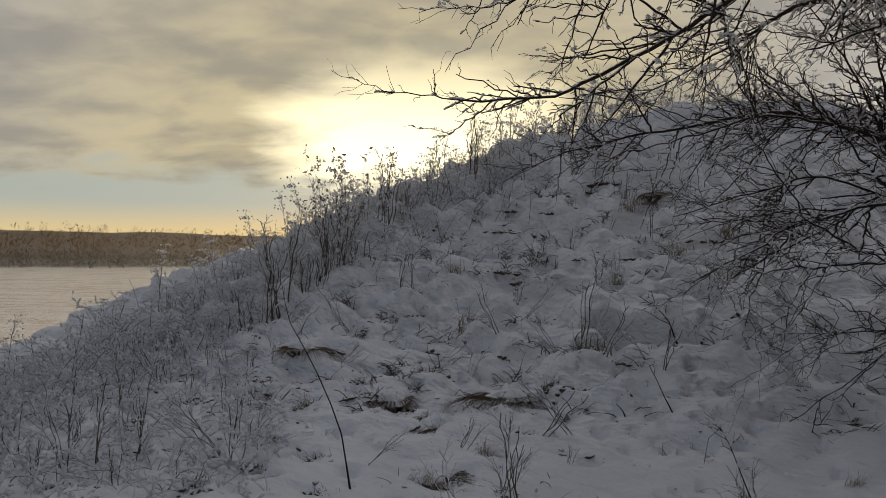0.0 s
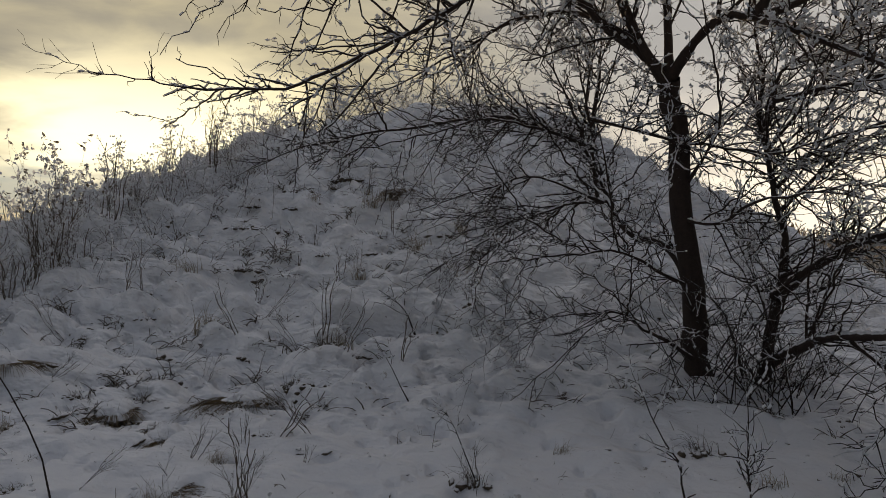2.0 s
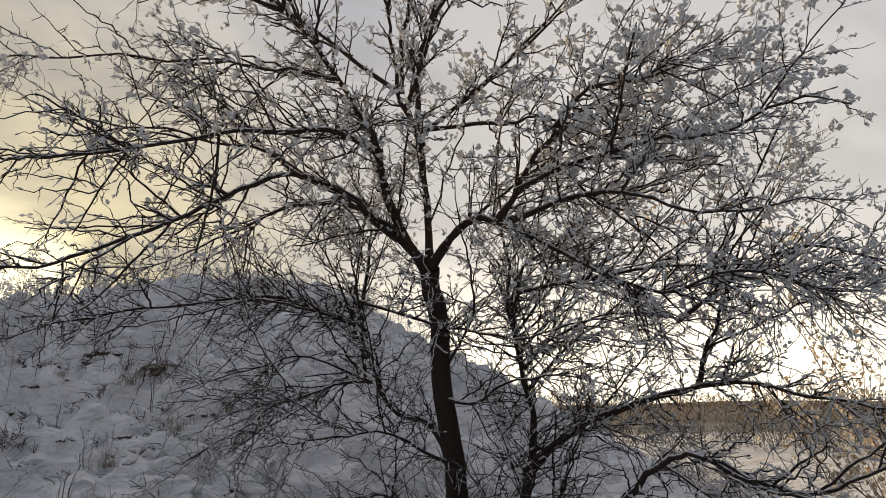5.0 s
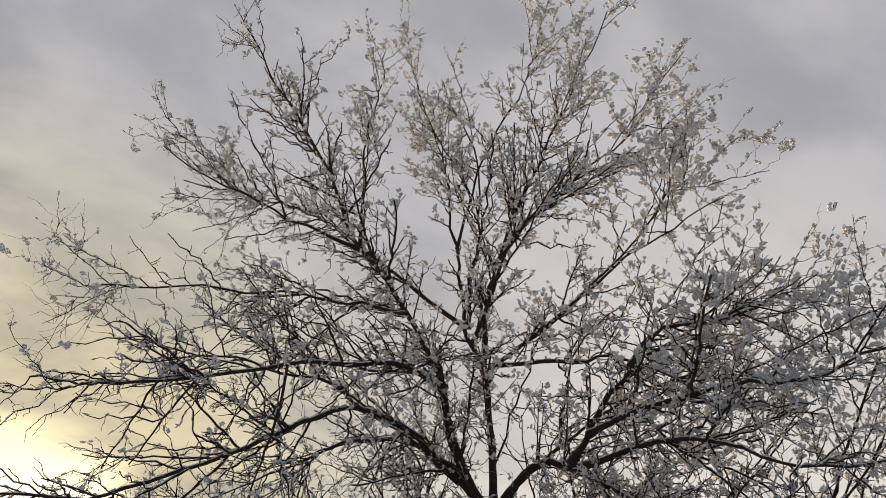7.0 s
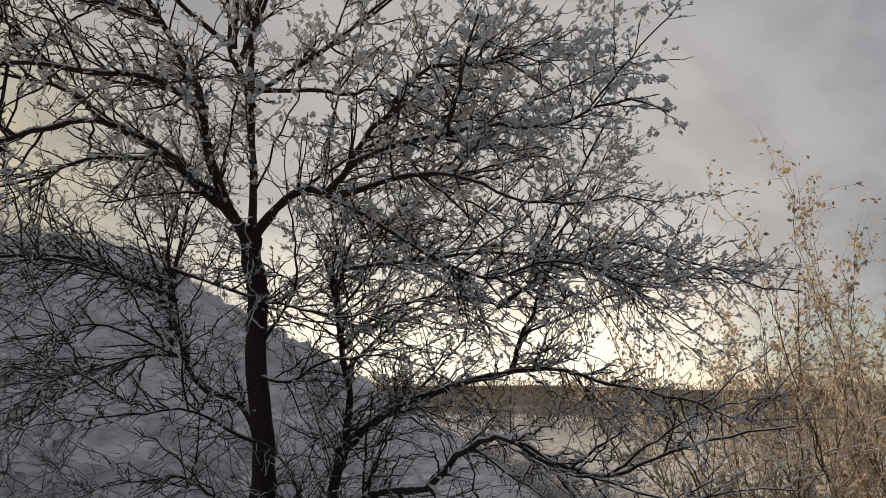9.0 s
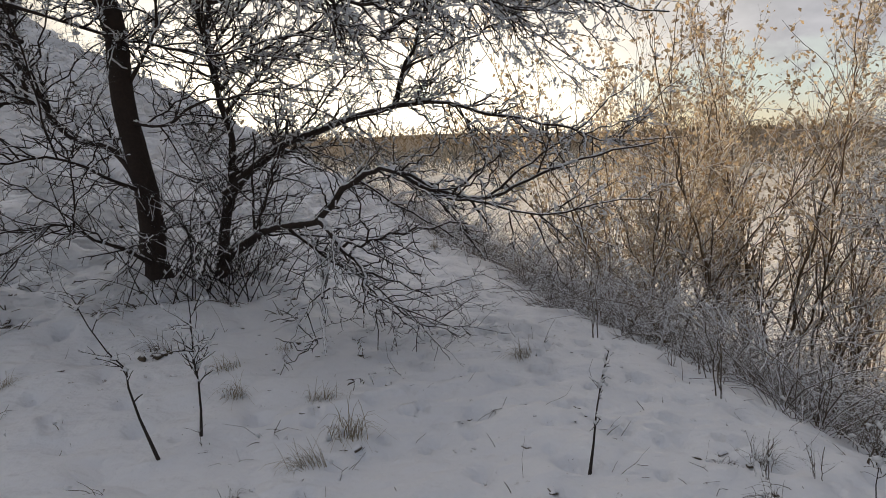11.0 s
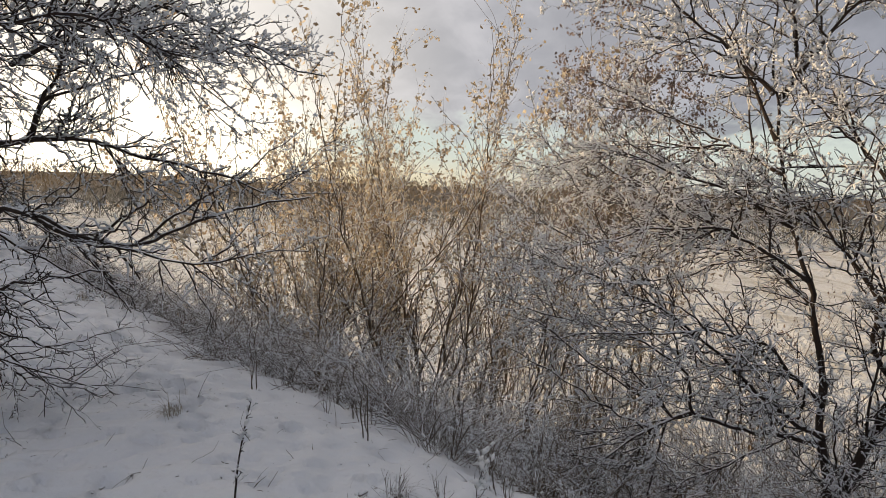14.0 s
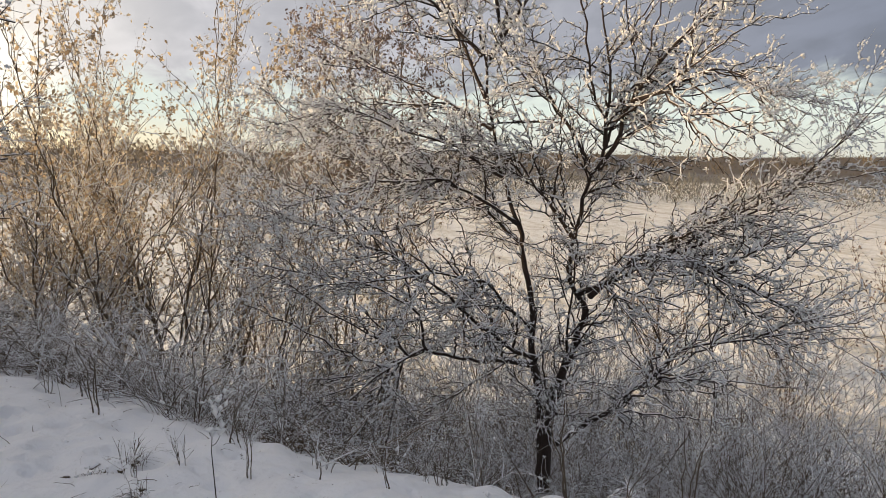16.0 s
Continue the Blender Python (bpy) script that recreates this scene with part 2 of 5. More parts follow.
def value_noise(x, y, scale, seed=0):
    """Smooth noise from -1 to 1 on a lattice of that spacing."""
    u, v = x / scale + 17.3 * seed, y / scale + 9.1 * seed
    i, j = np.floor(u).astype(int), np.floor(v).astype(int)
    f, g = u - i, v - j
    f, g = f * f * (3 - 2 * f), g * g * (3 - 2 * g)
    t = lambda a, b: _table[a % 256, b % 256]
    return 2 * ((t(i, j) * (1 - f) + t(i + 1, j) * f) * (1 - g) + (t(i, j + 1) * (1 - f) + t(i + 1, j + 1) * f) * g) - 1


def tubes(paths, sides):
    """Tapered tubes along paths of (points, radii); returns vertices and faces."""
    verts, faces, base = [], [], 0
    groups = {}
    for pts, rad in paths:
        groups.setdefault(len(pts), []).append((pts, rad))
    ang = np.arange(sides) * 2 * np.pi / sides
    for n, group in groups.items():
        P = np.array([p for p, _ in group], float)
        R = np.array([r for _, r in group], float)
        T = np.gradient(P, axis=1)
        T /= np.linalg.norm(T, axis=2, keepdims=True) + 1e-9
        ref = np.where(np.abs(T.mean(1)[:, 2:3]) > 0.8, [[1.0, 0.0, 0.0]], [[0.0, 0.0, 1.0]])[:, None, :]
        A = np.cross(T, ref)
        A /= np.linalg.norm(A, axis=2, keepdims=True) + 1e-9
        B = np.cross(T, A)
        ring = A[:, :, None] * np.cos(ang)[:, None] + B[:, :, None] * np.sin(ang)[:, None]
        V = P[:, :, None] + R[:, :, None, None] * ring
        m = len(group)
        idx = base + np.arange(m * n * sides).reshape(m, n, sides)
        nxt = np.roll(idx, -1, axis=2)
        F = np.stack([idx[:, :-1], nxt[:, :-1], nxt[:, 1:], idx[:, 1:]], -1).reshape(-1, 4)
        verts.append(V.reshape(-1, 3))
        faces.append(F)
        base += m * n * sides
    return np.concatenate(verts), np.concatenate(faces)


OCTA_V = np.array([(1, 0, 0), (-1, 0, 0), (0, 1, 0), (0, -1, 0), (0, 0, 1), (0, 0, -1)], float)
OCTA_F = np.array([(0, 2, 4), (2, 1, 4), (1, 3, 4), (3, 0, 4), (2, 0, 5), (1, 2, 5), (3, 1, 5), (0, 3, 5)])


def blobs(centres, sizes, rng, along=None, stretch=1.6):
    """Small uneven lumps, drawn out along their twigs."""
    C = np.asarray(centres, float)
    m = len(C)
    V = OCTA_V[None] * np.asarray(sizes)[:, None, None] * rng.uniform(0.6, 1.25, (m, 6, 1))
    if along is not None:
        a = np.asarray(along, float)
        a /= np.linalg.norm(a, axis=1, keepdims=True) + 1e-9
        dot = (V * a[:, None]).sum(2, keepdims=True)
        V = V + a[:, None] * dot * (stretch - 1)
    F = (OCTA_F[None] + 6 * np.arange(m)[:, None, None]).reshape(-1, 3)
    return (V + C[:, None]).reshape(-1, 3), F


def leaves(centres, sizes, rng):
    """Small folded leaves of four corners each."""
    C = np.asarray(centres, float)
    m = len(C)
    a = rng.normal(size=(m, 3))
    a[:, 2] -= 0.7
    a /= np.linalg.norm(a, axis=1, keepdims=True)
    b = np.cross(a, rng.normal(size=(m, 3)))
    b /= np.linalg.norm(b, axis=1, keepdims=True) + 1e-9
    c = np.cross(a, b)
    s = np.asarray(sizes)[:, None]
    V = np.stack([C, C + s * (0.55 * a + 0.28 * b + 0.10 * c), C + s * a, C + s * (0.55 * a - 0.28 * b + 0.10 * c)], 1)
    F = np.arange(4 * m).reshape(m, 4)
    return V.reshape(-1, 3), np.concatenate([F[:, [0, 1, 2]], F[:, [0, 2, 3]]])


def resample(points, n):
    """A smooth curve through points, in n even steps."""
    P = np.asarray(points, float)
    Q = np.concatenate([[2 * P[0] - P[1]], P, [2 * P[-1] - P[-2]]])
    out = []
    for u in np.linspace(0, len(P) - 1 - 1e-6, n):
        i = int(u)
        f = u - i
        a, b, c, d = Q[i : i + 4]
        out.append(0.5 * (2 * b + (c - a) * f + (2 * a - 5 * b + 4 * c - d) * f * f + (3 * b - a - 3 * c + d) * f ** 3))
    return np.array(out)


def limbs(rows, rng, wobble=0.02):
    paths = []
    for r0, r1, pts in rows:
        pts = np.array(pts)
        length = np.linalg.norm(np.diff(pts, axis=0), axis=1).sum()
        n = max(6, int(length / 0.12))
        c = resample(pts, n)
        k = rng.normal(size=(n, 3)) * wobble
        k[0] = 0
        k[1:-1] = (k[:-2] + k[1:-1] + k[2:]) / 3
        s = np.linspace(0, 1, n)
        end = r1 if r0 > 0.11 else min(0.45 * r1, 0.006)
        paths.append((c + k * np.minimum(1, 4 * s)[:, None], r0 + (end - r0) * s ** (0.7 if r0 > 0.11 else 0.38)))
    return paths


def sprout(paths, rng, per_metre, length, radius, segs, spread=(35, 75), lift=0.15, begin=0.15, curl=0.35, droop=0.0, zig=0.12):
    """Side shoots along each path; length and radius are (low, high)."""
    out = []
    for pts, rad in paths:
        seg = np.linalg.norm(np.diff(pts, axis=0), axis=1)
        total = seg.sum()
        count = rng.poisson(per_metre * total * (1 - begin))
        for s in begin + (1 - begin) * rng.random(count) ** 0.85:
            u = s * (len(pts) - 1)
            i = min(int(u), len(pts) - 2)
            p = pts[i] + (u - i) * (pts[i + 1] - pts[i])
            t = (pts[i + 1] - pts[i]) / (seg[i] + 1e-9)
            side = np.cross(t, rng.normal(size=3))
            side /= np.linalg.norm(side) + 1e-9
            a = radians(rng.uniform(*spread))
            d = t * math.cos(a) + side * math.sin(a)
            d[2] += lift * rng.uniform(0.2, 1.8)
            d /= np.linalg.norm(d)
            long = rng.uniform(*length) * (1.0 - 0.45 * s)
            r = min(rng.uniform(*radius), 0.8 * (rad[i] + 1e-4))
            q = [p]
            bend = rng.normal(size=3) * curl / segs
            for k in range(segs):
                d = d + bend + rng.normal(size=3) * zig
                d[2] -= droop / segs
                d /= np.linalg.norm(d)
                q.append(q[-1] + d * long / segs)
            out.append((np.array(q), np.linspace(r, r * 0.45, segs + 1)))
    return out


def unit(v):
    return v / (np.linalg.norm(v, axis=-1, keepdims=True) + 1e-9)


def grow(paths, rng, per_metre, length, radius, segs, spread, pull, begin=0.1, kink=0.25, shorten=0.4, flat=0.7):
    """Kinked side twigs along all paths at once; pull gives the way in which the crown draws them at a place."""
    A = np.concatenate([p[:-1] for p, _ in paths])
    B = np.concatenate([np.diff(p, axis=0) for p, _ in paths])
    S = np.concatenate([(np.arange(len(p) - 1) + 0.5) / (len(p) - 1) for p, _ in paths])
    T = np.concatenate([r[:-1] for _, r in paths])
    L = np.linalg.norm(B, axis=1) * (S >= begin)
    n = rng.poisson(per_metre * L.sum())
    i = rng.choice(len(L), n, p=L / L.sum())
    p, t = A[i] + rng.random((n, 1)) * B[i], unit(B[i])
    side = unit(np.cross(t, rng.normal(size=(n, 3)))) * (1, 1, flat)
    a = np.radians(rng.uniform(*spread, n))[:, None]
    d = unit(t * np.cos(a) + unit(side) * np.sin(a) + pull(p))
    long = (rng.uniform(*length, n) * (1 - shorten * S[i]))[:, None]
    r = np.minimum(rng.uniform(*radius, n), 0.75 * T[i] + 1e-4)
    w = unit(np.cross(d, rng.normal(size=(n, 3)))) * kink * rng.uniform(0.4, 1.4, (n, 1))
    Q = [p]
    for k in range(segs):
        step = unit(d + (w if k % 2 else -w) + rng.normal(size=(n, 3)) * 0.10)
        Q.append(Q[-1] + step * long / segs * rng.uniform(0.7, 1.3, (n, 1)))
        d = unit(d + 0.6 * pull(Q[-1]) / segs)
    return list(zip(np.stack(Q, 1), r[:, None] * np.linspace(1, 0.5, segs + 1)))


def frost_on(paths, rng, chance, size, lift=0.6):
    """Centres, sizes and directions of frost lumps that sit along twigs."""
    C, S, D = [], [], []
    for pts, rad in paths:
        for i in range(len(pts) - 1):
            if rng.random() < chance:
                f = rng.random()
                s = rng.uniform(*size)
                p = pts[i] + f * (pts[i + 1] - pts[i])
                C.append(p + (0, 0, s * lift))
                S.append(s)
                D.append(pts[i + 1] - pts[i])
    return np.array(C).reshape(-1, 3), np.array(S), np.array(D).reshape(-1, 3)


def join(parts):
    """One vertex and face array out of several."""
    V, F, base = [], [], 0
    for v, f in parts:
        V.append(v)
        F.append(np.asarray(f) + base)
        base += len(v)
    return np.concatenate(V), F


# ---- ground ----
FIELD_Z = -5.0


def ground_shape(x, y):
    """The mound, the shoulder on which it stands, its banks and the field below."""
    x, y = np.asarray(x, float), np.asarray(y, float)
    dx = x - 5.3
    r = np.sqrt((dx / (1.55 - 0.115 * np.tanh(dx / 3))) ** 2 + (y - 13.44) ** 2 + 1.27)
    z = 4.3 * np.exp(-((r / 4.86) ** 2.1)) + 0.166
    z = z + 0.14 * np.exp(-((x - 4.4) ** 2 + (y - 5.2) ** 2) / 1.6)
    e = 0.755 * x - 0.656 * y - 3.12 + 0.25 * value_noise(x, y, 2.3, 3)
    z = z - 0.60 * (e + np.sqrt(e * e + 0.5)) / 2
    e = -x - 5.63 + 0.3 * value_noise(x, y, 3.0, 5)
    z = z - 0.42 * (e + np.sqrt(e * e + 2.0)) / 2
    e = y - 17.5
    z = z - 0.42 * (e + np.sqrt(e * e + 4.0)) / 2
    far = np.hypot(x, y)
    low = FIELD_Z + 0.12 * value_noise(x, y, 14.0, 2) + 0.0
    z = (z + low + np.sqrt((z - low) ** 2 + 0.4)) / 2
    az = np.degrees(np.arctan2(x, y))
    hill = np.clip((far - 260.0) / 500.0, 0, 1) ** 1.3 * (9 + 4 * value_noise(x, y, 180.0, 7) + 8 * np.exp(-((az + 22) / 25) ** 2))
    return z + hill


PRINTS = []
_rng = np.random.default_rng(5)
for start, end, count in (((1.1, 3.4), (2.8, 7.6), 26), ((1.9, 3.6), (2.0, 6.4), 18), ((0.6, 5.2), (3.4, 6.2), 14), ((2.8, 6.4), (4.4, 11.0), 26),
                          ((3.4, 1.0), (6.2, 3.4), 44), ((3.2, 0.3), (4.6, 1.6), 24), ((3.9, 0.9), (7.4, 4.6), 40), ((3.0, 2.0), (4.6, 3.2), 20), ((2.6, 1.4), (3.4, 2.6), 14), ((-1.5, 4.6), (1.2, 7.5), 22)):
    for k in range(count):
        f = k / count
        px, py = start[0] + f * (end[0] - start[0]) + _rng.normal() * 0.24, start[1] + f * (end[1] - start[1]) + _rng.normal() * 0.24
        wide = _rng.uniform(0.6, 1.0) * np.interp(math.hypot(px, py), (3.0, 5.5), (0.026, 0.065))
        PRINTS.append((px, py, wide, wide * _rng.uniform(1.0, 1.6)))


def ground_height(x, y):
    """The lie of the snow with hummocks."""
    x, y = np.asarray(x, float), np.asarray(y, float)
    z = ground_shape(x, y)
    far = np.hypot(x, y)
    r = np.hypot((x - 4.6) / 1.3, y - 13.0)
    rough = 0.30 + 1.10 * np.clip((8.6 - r) / 2.5, 0, 1) + 0.35 * np.clip((-x - 0.5) / 2.5, 0, 1)
    fade = np.clip((60 - far) / 30, 0, 1) * np.clip(far / 1.5, 0.2, 1)
    warp = 0.35 * value_noise(x, y, 0.7, 8)
    u, v = 0.8 * x - 0.6 * y, 0.6 * x + 0.8 * y   # drifts lie aslant on the slope
    n1 = np.abs(value_noise(x + warp, y - 0.6 * warp, 0.62, 1)) ** 0.7
    n2 = value_noise(0.45 * u + 0.5 * warp, v + 0.6 * warp, 0.21, 4)
    n3 = value_noise(0.6 * u, v, 0.12, 6)
    n4 = np.abs(value_noise(0.7 * u + 0.4 * warp, v - 0.3 * warp, 0.28, 10)) ** 0.6   # creases between the humps
    hum = 0.09 * n1 + 0.10 * n2 + 0.055 * n3 + 0.11 * n4 - 0.03 + 0.12 * value_noise(x, y, 1.9, 9) - 0.07
    return z + fade * rough * hum


def ground_at(x, y):
    return float(ground_height(np.array([x]), np.array([y]))[0])


def pocks(x, y, far, cell=0.30):
    """Small holes that drip, leaf and paw have left in the snow."""
    out = np.zeros_like(x)
    near = (far > 2.2) & (far < 15)
    u, v = x[near], y[near]
    i, j = np.floor(u / cell).astype(int), np.floor(v / cell).astype(int)
    deep = np.zeros_like(u)
    for a in (-1, 0, 1):
        for b in (-1, 0, 1):
            p, q = (i + a) % 256, (j + b) % 256
            cu, cv = (i + a + _table[p, q]) * cell, (j + b + _table[q, p]) * cell
            size = 0.028 + 0.05 * _table[(p + 71) % 256, q] ** 2
            here = (_table[p, (q + 37) % 256] < 0.25 + 0.5 * (value_noise(cu, cv, 1.3, 15) > 0.1)) * (0.755 * cu - 0.656 * cv < 3.4)
            d2 = ((u - cu) ** 2 + (v - cv) ** 2) / size ** 2
            deep = np.maximum(deep, here * 1.5 * size * np.exp(-d2 ** 1.4))
    out[near] = deep
    return out


def make_ground():
    az = np.radians(np.concatenate([np.arange(-40, 50, 0.24), np.arange(50, 140, 0.36), np.arange(140, 320, 3.0)]))
    rad = [0.0, 0.3]
    while rad[-1] < 4500:
        rad.append(rad[-1] * (1.09 if rad[-1] < 1.6 else 1.0075 if rad[-1] < 14.5 else 1.014 if rad[-1] < 26 else 1.03 if rad[-1] < 60 else 1.06))
    rad = np.array(rad[1:])
    A, R = np.meshgrid(az, rad)
    x, y = R * np.sin(A), R * np.cos(A)
    z = ground_height(x, y)
    for px, py, size, depth in PRINTS:
        d2 = ((x - px) ** 2 + (y - py) ** 2) / size ** 2
        near = d2 < 9
        z[near] += -depth * np.exp(-d2[near] ** 1.5) + 0.25 * depth * np.exp(-((np.sqrt(d2[near]) - 1.5) / 0.4) ** 2)
    z -= pocks(x, y, R)
    # the snow lips sag downhill over the grass
    e = 0.05
    gx, gy = (ground_shape(x + e, y) - ground_shape(x - e, y)) / (2 * e), (ground_shape(x, y + e) - ground_shape(x, y - e)) / (2 * e)
    steep = np.clip((np.hypot(gx, gy) - 0.12) / 0.25, 0, 1) * (R < 16) / (np.hypot(gx, gy) + 1e-6)
    sag = 0.7 * np.clip(z - ground_shape(x, y) + 0.02, -0.1, 0.25) * steep
    x, y = x - gx * sag, y - gy * sag
    n, m = x.shape
    V = np.concatenate([np.stack([x, y, z], -1).reshape(-1, 3), [[0, 0, ground_at(0, 0)]]])
    idx = np.arange(n * m).reshape(n, m)
    nxt = np.roll(idx, -1, axis=1)
    quads = np.stack([idx[:-1], idx[1:], nxt[1:], nxt[:-1]], -1).reshape(-1, 4)[:, ::-1]
    fan = np.stack([np.full(m, n * m), nxt[0], idx[0]], -1)
    ob = mesh_object("ground", V, [quads, fan], M_SNOW)
    tagged(ob, "snow-covered hummocky mound and snowy stubble field below it", "ground", kind="structure")


make_ground()

# limbs of the two big trees: first radius, last radius, points
APPLE_TRUNK = [
    (0.125, 0.085, [(4.26, 5.31, 0.12), (4.24, 5.32, 0.45), (4.17, 5.37, 1.10), (4.11, 5.42, 1.96), (4.06, 5.45, 2.64), (4.00, 5.44, 3.03)]),
    (0.06, 0.012, [(4.00, 5.44, 2.98), (3.62, 5.52, 3.31), (3.16, 5.45, 3.56), (2.63, 5.28, 3.58), (2.08, 5.09, 3.39), (1.50, 4.98, 2.98), (0.90, 4.92, 2.66), (0.48, 4.90, 2.53), (0.12, 4.90, 2.53)]),
    (0.05, 0.01, [(3.71, 5.58, 3.25), (3.36, 6.03, 3.68), (2.93, 6.36, 3.61), (2.40, 6.68, 3.25), (1.61, 7.02, 2.89)]),
    (0.07, 0.012, [(4.00, 5.44, 3.01), (3.55, 5.44, 3.54), (3.29, 5.26, 4.05), (2.86, 5.16, 4.44), (2.29, 5.11, 4.93), (1.86, 5.07, 5.56), (1.37, 5.02, 6.07), (0.97, 5.01, 6.53)]),
    (0.045, 0.01, [(3.31, 5.24, 3.95), (2.72, 5.01, 3.91), (2.01, 4.80, 3.67), (1.29, 4.62, 3.36), (0.62, 4.56, 3.14), (0.22, 4.62, 3.06)]),
    (0.06, 0.012, [(4.02, 5.42, 2.98), (3.89, 5.33, 3.70), (3.67, 5.12, 4.23), (3.50, 4.87, 4.82), (3.61, 4.54, 5.64), (3.78, 4.13, 6.37), (4.09, 3.68, 7.63)]),
    (0.04, 0.01, [(3.76, 5.18, 4.05), (3.56, 5.32, 4.72), (3.41, 5.30, 5.54), (3.19, 5.31, 6.52), (2.78, 5.43, 7.74)]),
    (0.065, 0.01, [(4.05, 5.40, 2.98), (4.08, 5.06, 3.31), (4.09, 4.53, 3.28), (4.05, 4.01, 2.95), (4.03, 3.44, 2.65), (4.18, 2.92, 2.46), (4.38, 2.41, 2.51), (4.63, 1.89, 2.29)]),
    (0.045, 0.01, [(4.10, 4.51, 3.27), (4.06, 4.15, 3.60), (4.08, 3.54, 4.04), (4.19, 2.90, 4.02), (4.27, 2.58, 3.92)]),
    (0.04, 0.01, [(4.00, 4.48, 3.25), (4.06, 3.40, 3.21), (4.22, 2.68, 2.95), (4.50, 1.94, 2.88)]),
    (0.04, 0.01, [(4.08, 4.30, 3.45), (4.03, 3.89, 3.49), (4.12, 3.17, 3.49), (4.17, 2.57, 3.42), (4.29, 2.16, 3.52), (4.36, 1.77, 3.38)]),
]
APPLE_CROWN = [
    (0.024, 0.01, [(3.50, 4.75, 4.94), (3.69, 4.35, 5.44), (3.89, 3.89, 5.76), (4.10, 3.52, 5.97), (4.23, 3.19, 5.90)]),
    (0.024, 0.01, [(3.69, 5.10, 4.15), (4.04, 4.30, 4.62), (4.25, 3.80, 5.05), (4.42, 3.44, 5.55), (4.47, 3.20, 5.82)]),
    (0.024, 0.01, [(2.36, 5.08, 4.86), (1.74, 5.11, 4.94), (1.14, 5.07, 5.01), (0.56, 5.07, 5.12)]),
    (0.024, 0.01, [(2.82, 5.18, 4.41), (2.04, 5.11, 4.34), (1.12, 4.97, 4.07), (0.37, 4.89, 3.80)]),
    (0.021, 0.01, [(3.42, 5.29, 5.41), (3.55, 5.08, 6.34), (3.85, 4.73, 7.47), (3.97, 4.50, 7.99)]),
    (0.021, 0.01, [(2.29, 5.11, 4.93), (2.30, 5.21, 5.76), (2.39, 5.29, 6.78), (2.47, 5.36, 7.55)]),
    (0.021, 0.01, [(2.63, 5.28, 3.58), (1.85, 4.97, 3.63), (1.24, 4.84, 3.53), (0.63, 4.76, 3.31)]),
    (0.021, 0.01, [(3.82, 6.22, 2.45), (2.86, 5.95, 2.66), (2.04, 5.86, 2.52), (1.20, 5.78, 2.23)]),
    (0.021, 0.01, [(3.85, 6.16, 2.05), (3.03, 5.86, 1.87), (2.44, 5.70, 1.63), (1.90, 5.69, 1.33)]),
    (0.021, 0.01, [(4.10, 5.43, 1.20), (3.25, 5.28, 1.53), (2.59, 5.19, 1.49), (2.10, 5.19, 1.42)]),
]
APPLE_UPRIGHTS = [
    (0.022, 0.01, [(4.18, 5.36, 2.05), (4.19, 5.10, 2.54), (4.13, 5.02, 2.98), (3.99, 5.00, 3.33), (3.90, 4.94, 3.82)]),
    (0.022, 0.01, [(3.75, 6.03, 1.93), (3.61, 6.00, 2.39), (3.52, 5.94, 2.91), (3.52, 5.82, 3.44), (3.58, 5.66, 3.97)]),
    (0.022, 0.01, [(3.71, 6.17, 2.20), (3.52, 6.28, 2.86), (3.36, 6.37, 3.37), (3.06, 6.41, 3.79)]),
    (0.022, 0.01, [(4.78, 5.25, 2.06), (4.91, 4.70, 2.34), (4.99, 4.17, 2.48), (5.08, 3.56, 2.37), (5.17, 3.04, 2.36)]),
    (0.022, 0.01, [(4.82, 5.35, 2.62), (4.85, 5.04, 3.07), (5.02, 4.59, 3.33), (5.17, 4.10, 3.46), (5.30, 3.58, 3.71)]),
    (0.022, 0.01, [(4.87, 5.30, 2.45), (5.33, 5.14, 2.97), (5.72, 4.85, 3.37), (6.04, 4.62, 3.98)]),
    (0.02, 0.01, [(4.80, 4.08, 0.93), (4.70, 3.73, 0.62), (4.69, 3.24, 0.38), (4.71, 2.85, 0.19)]),
]
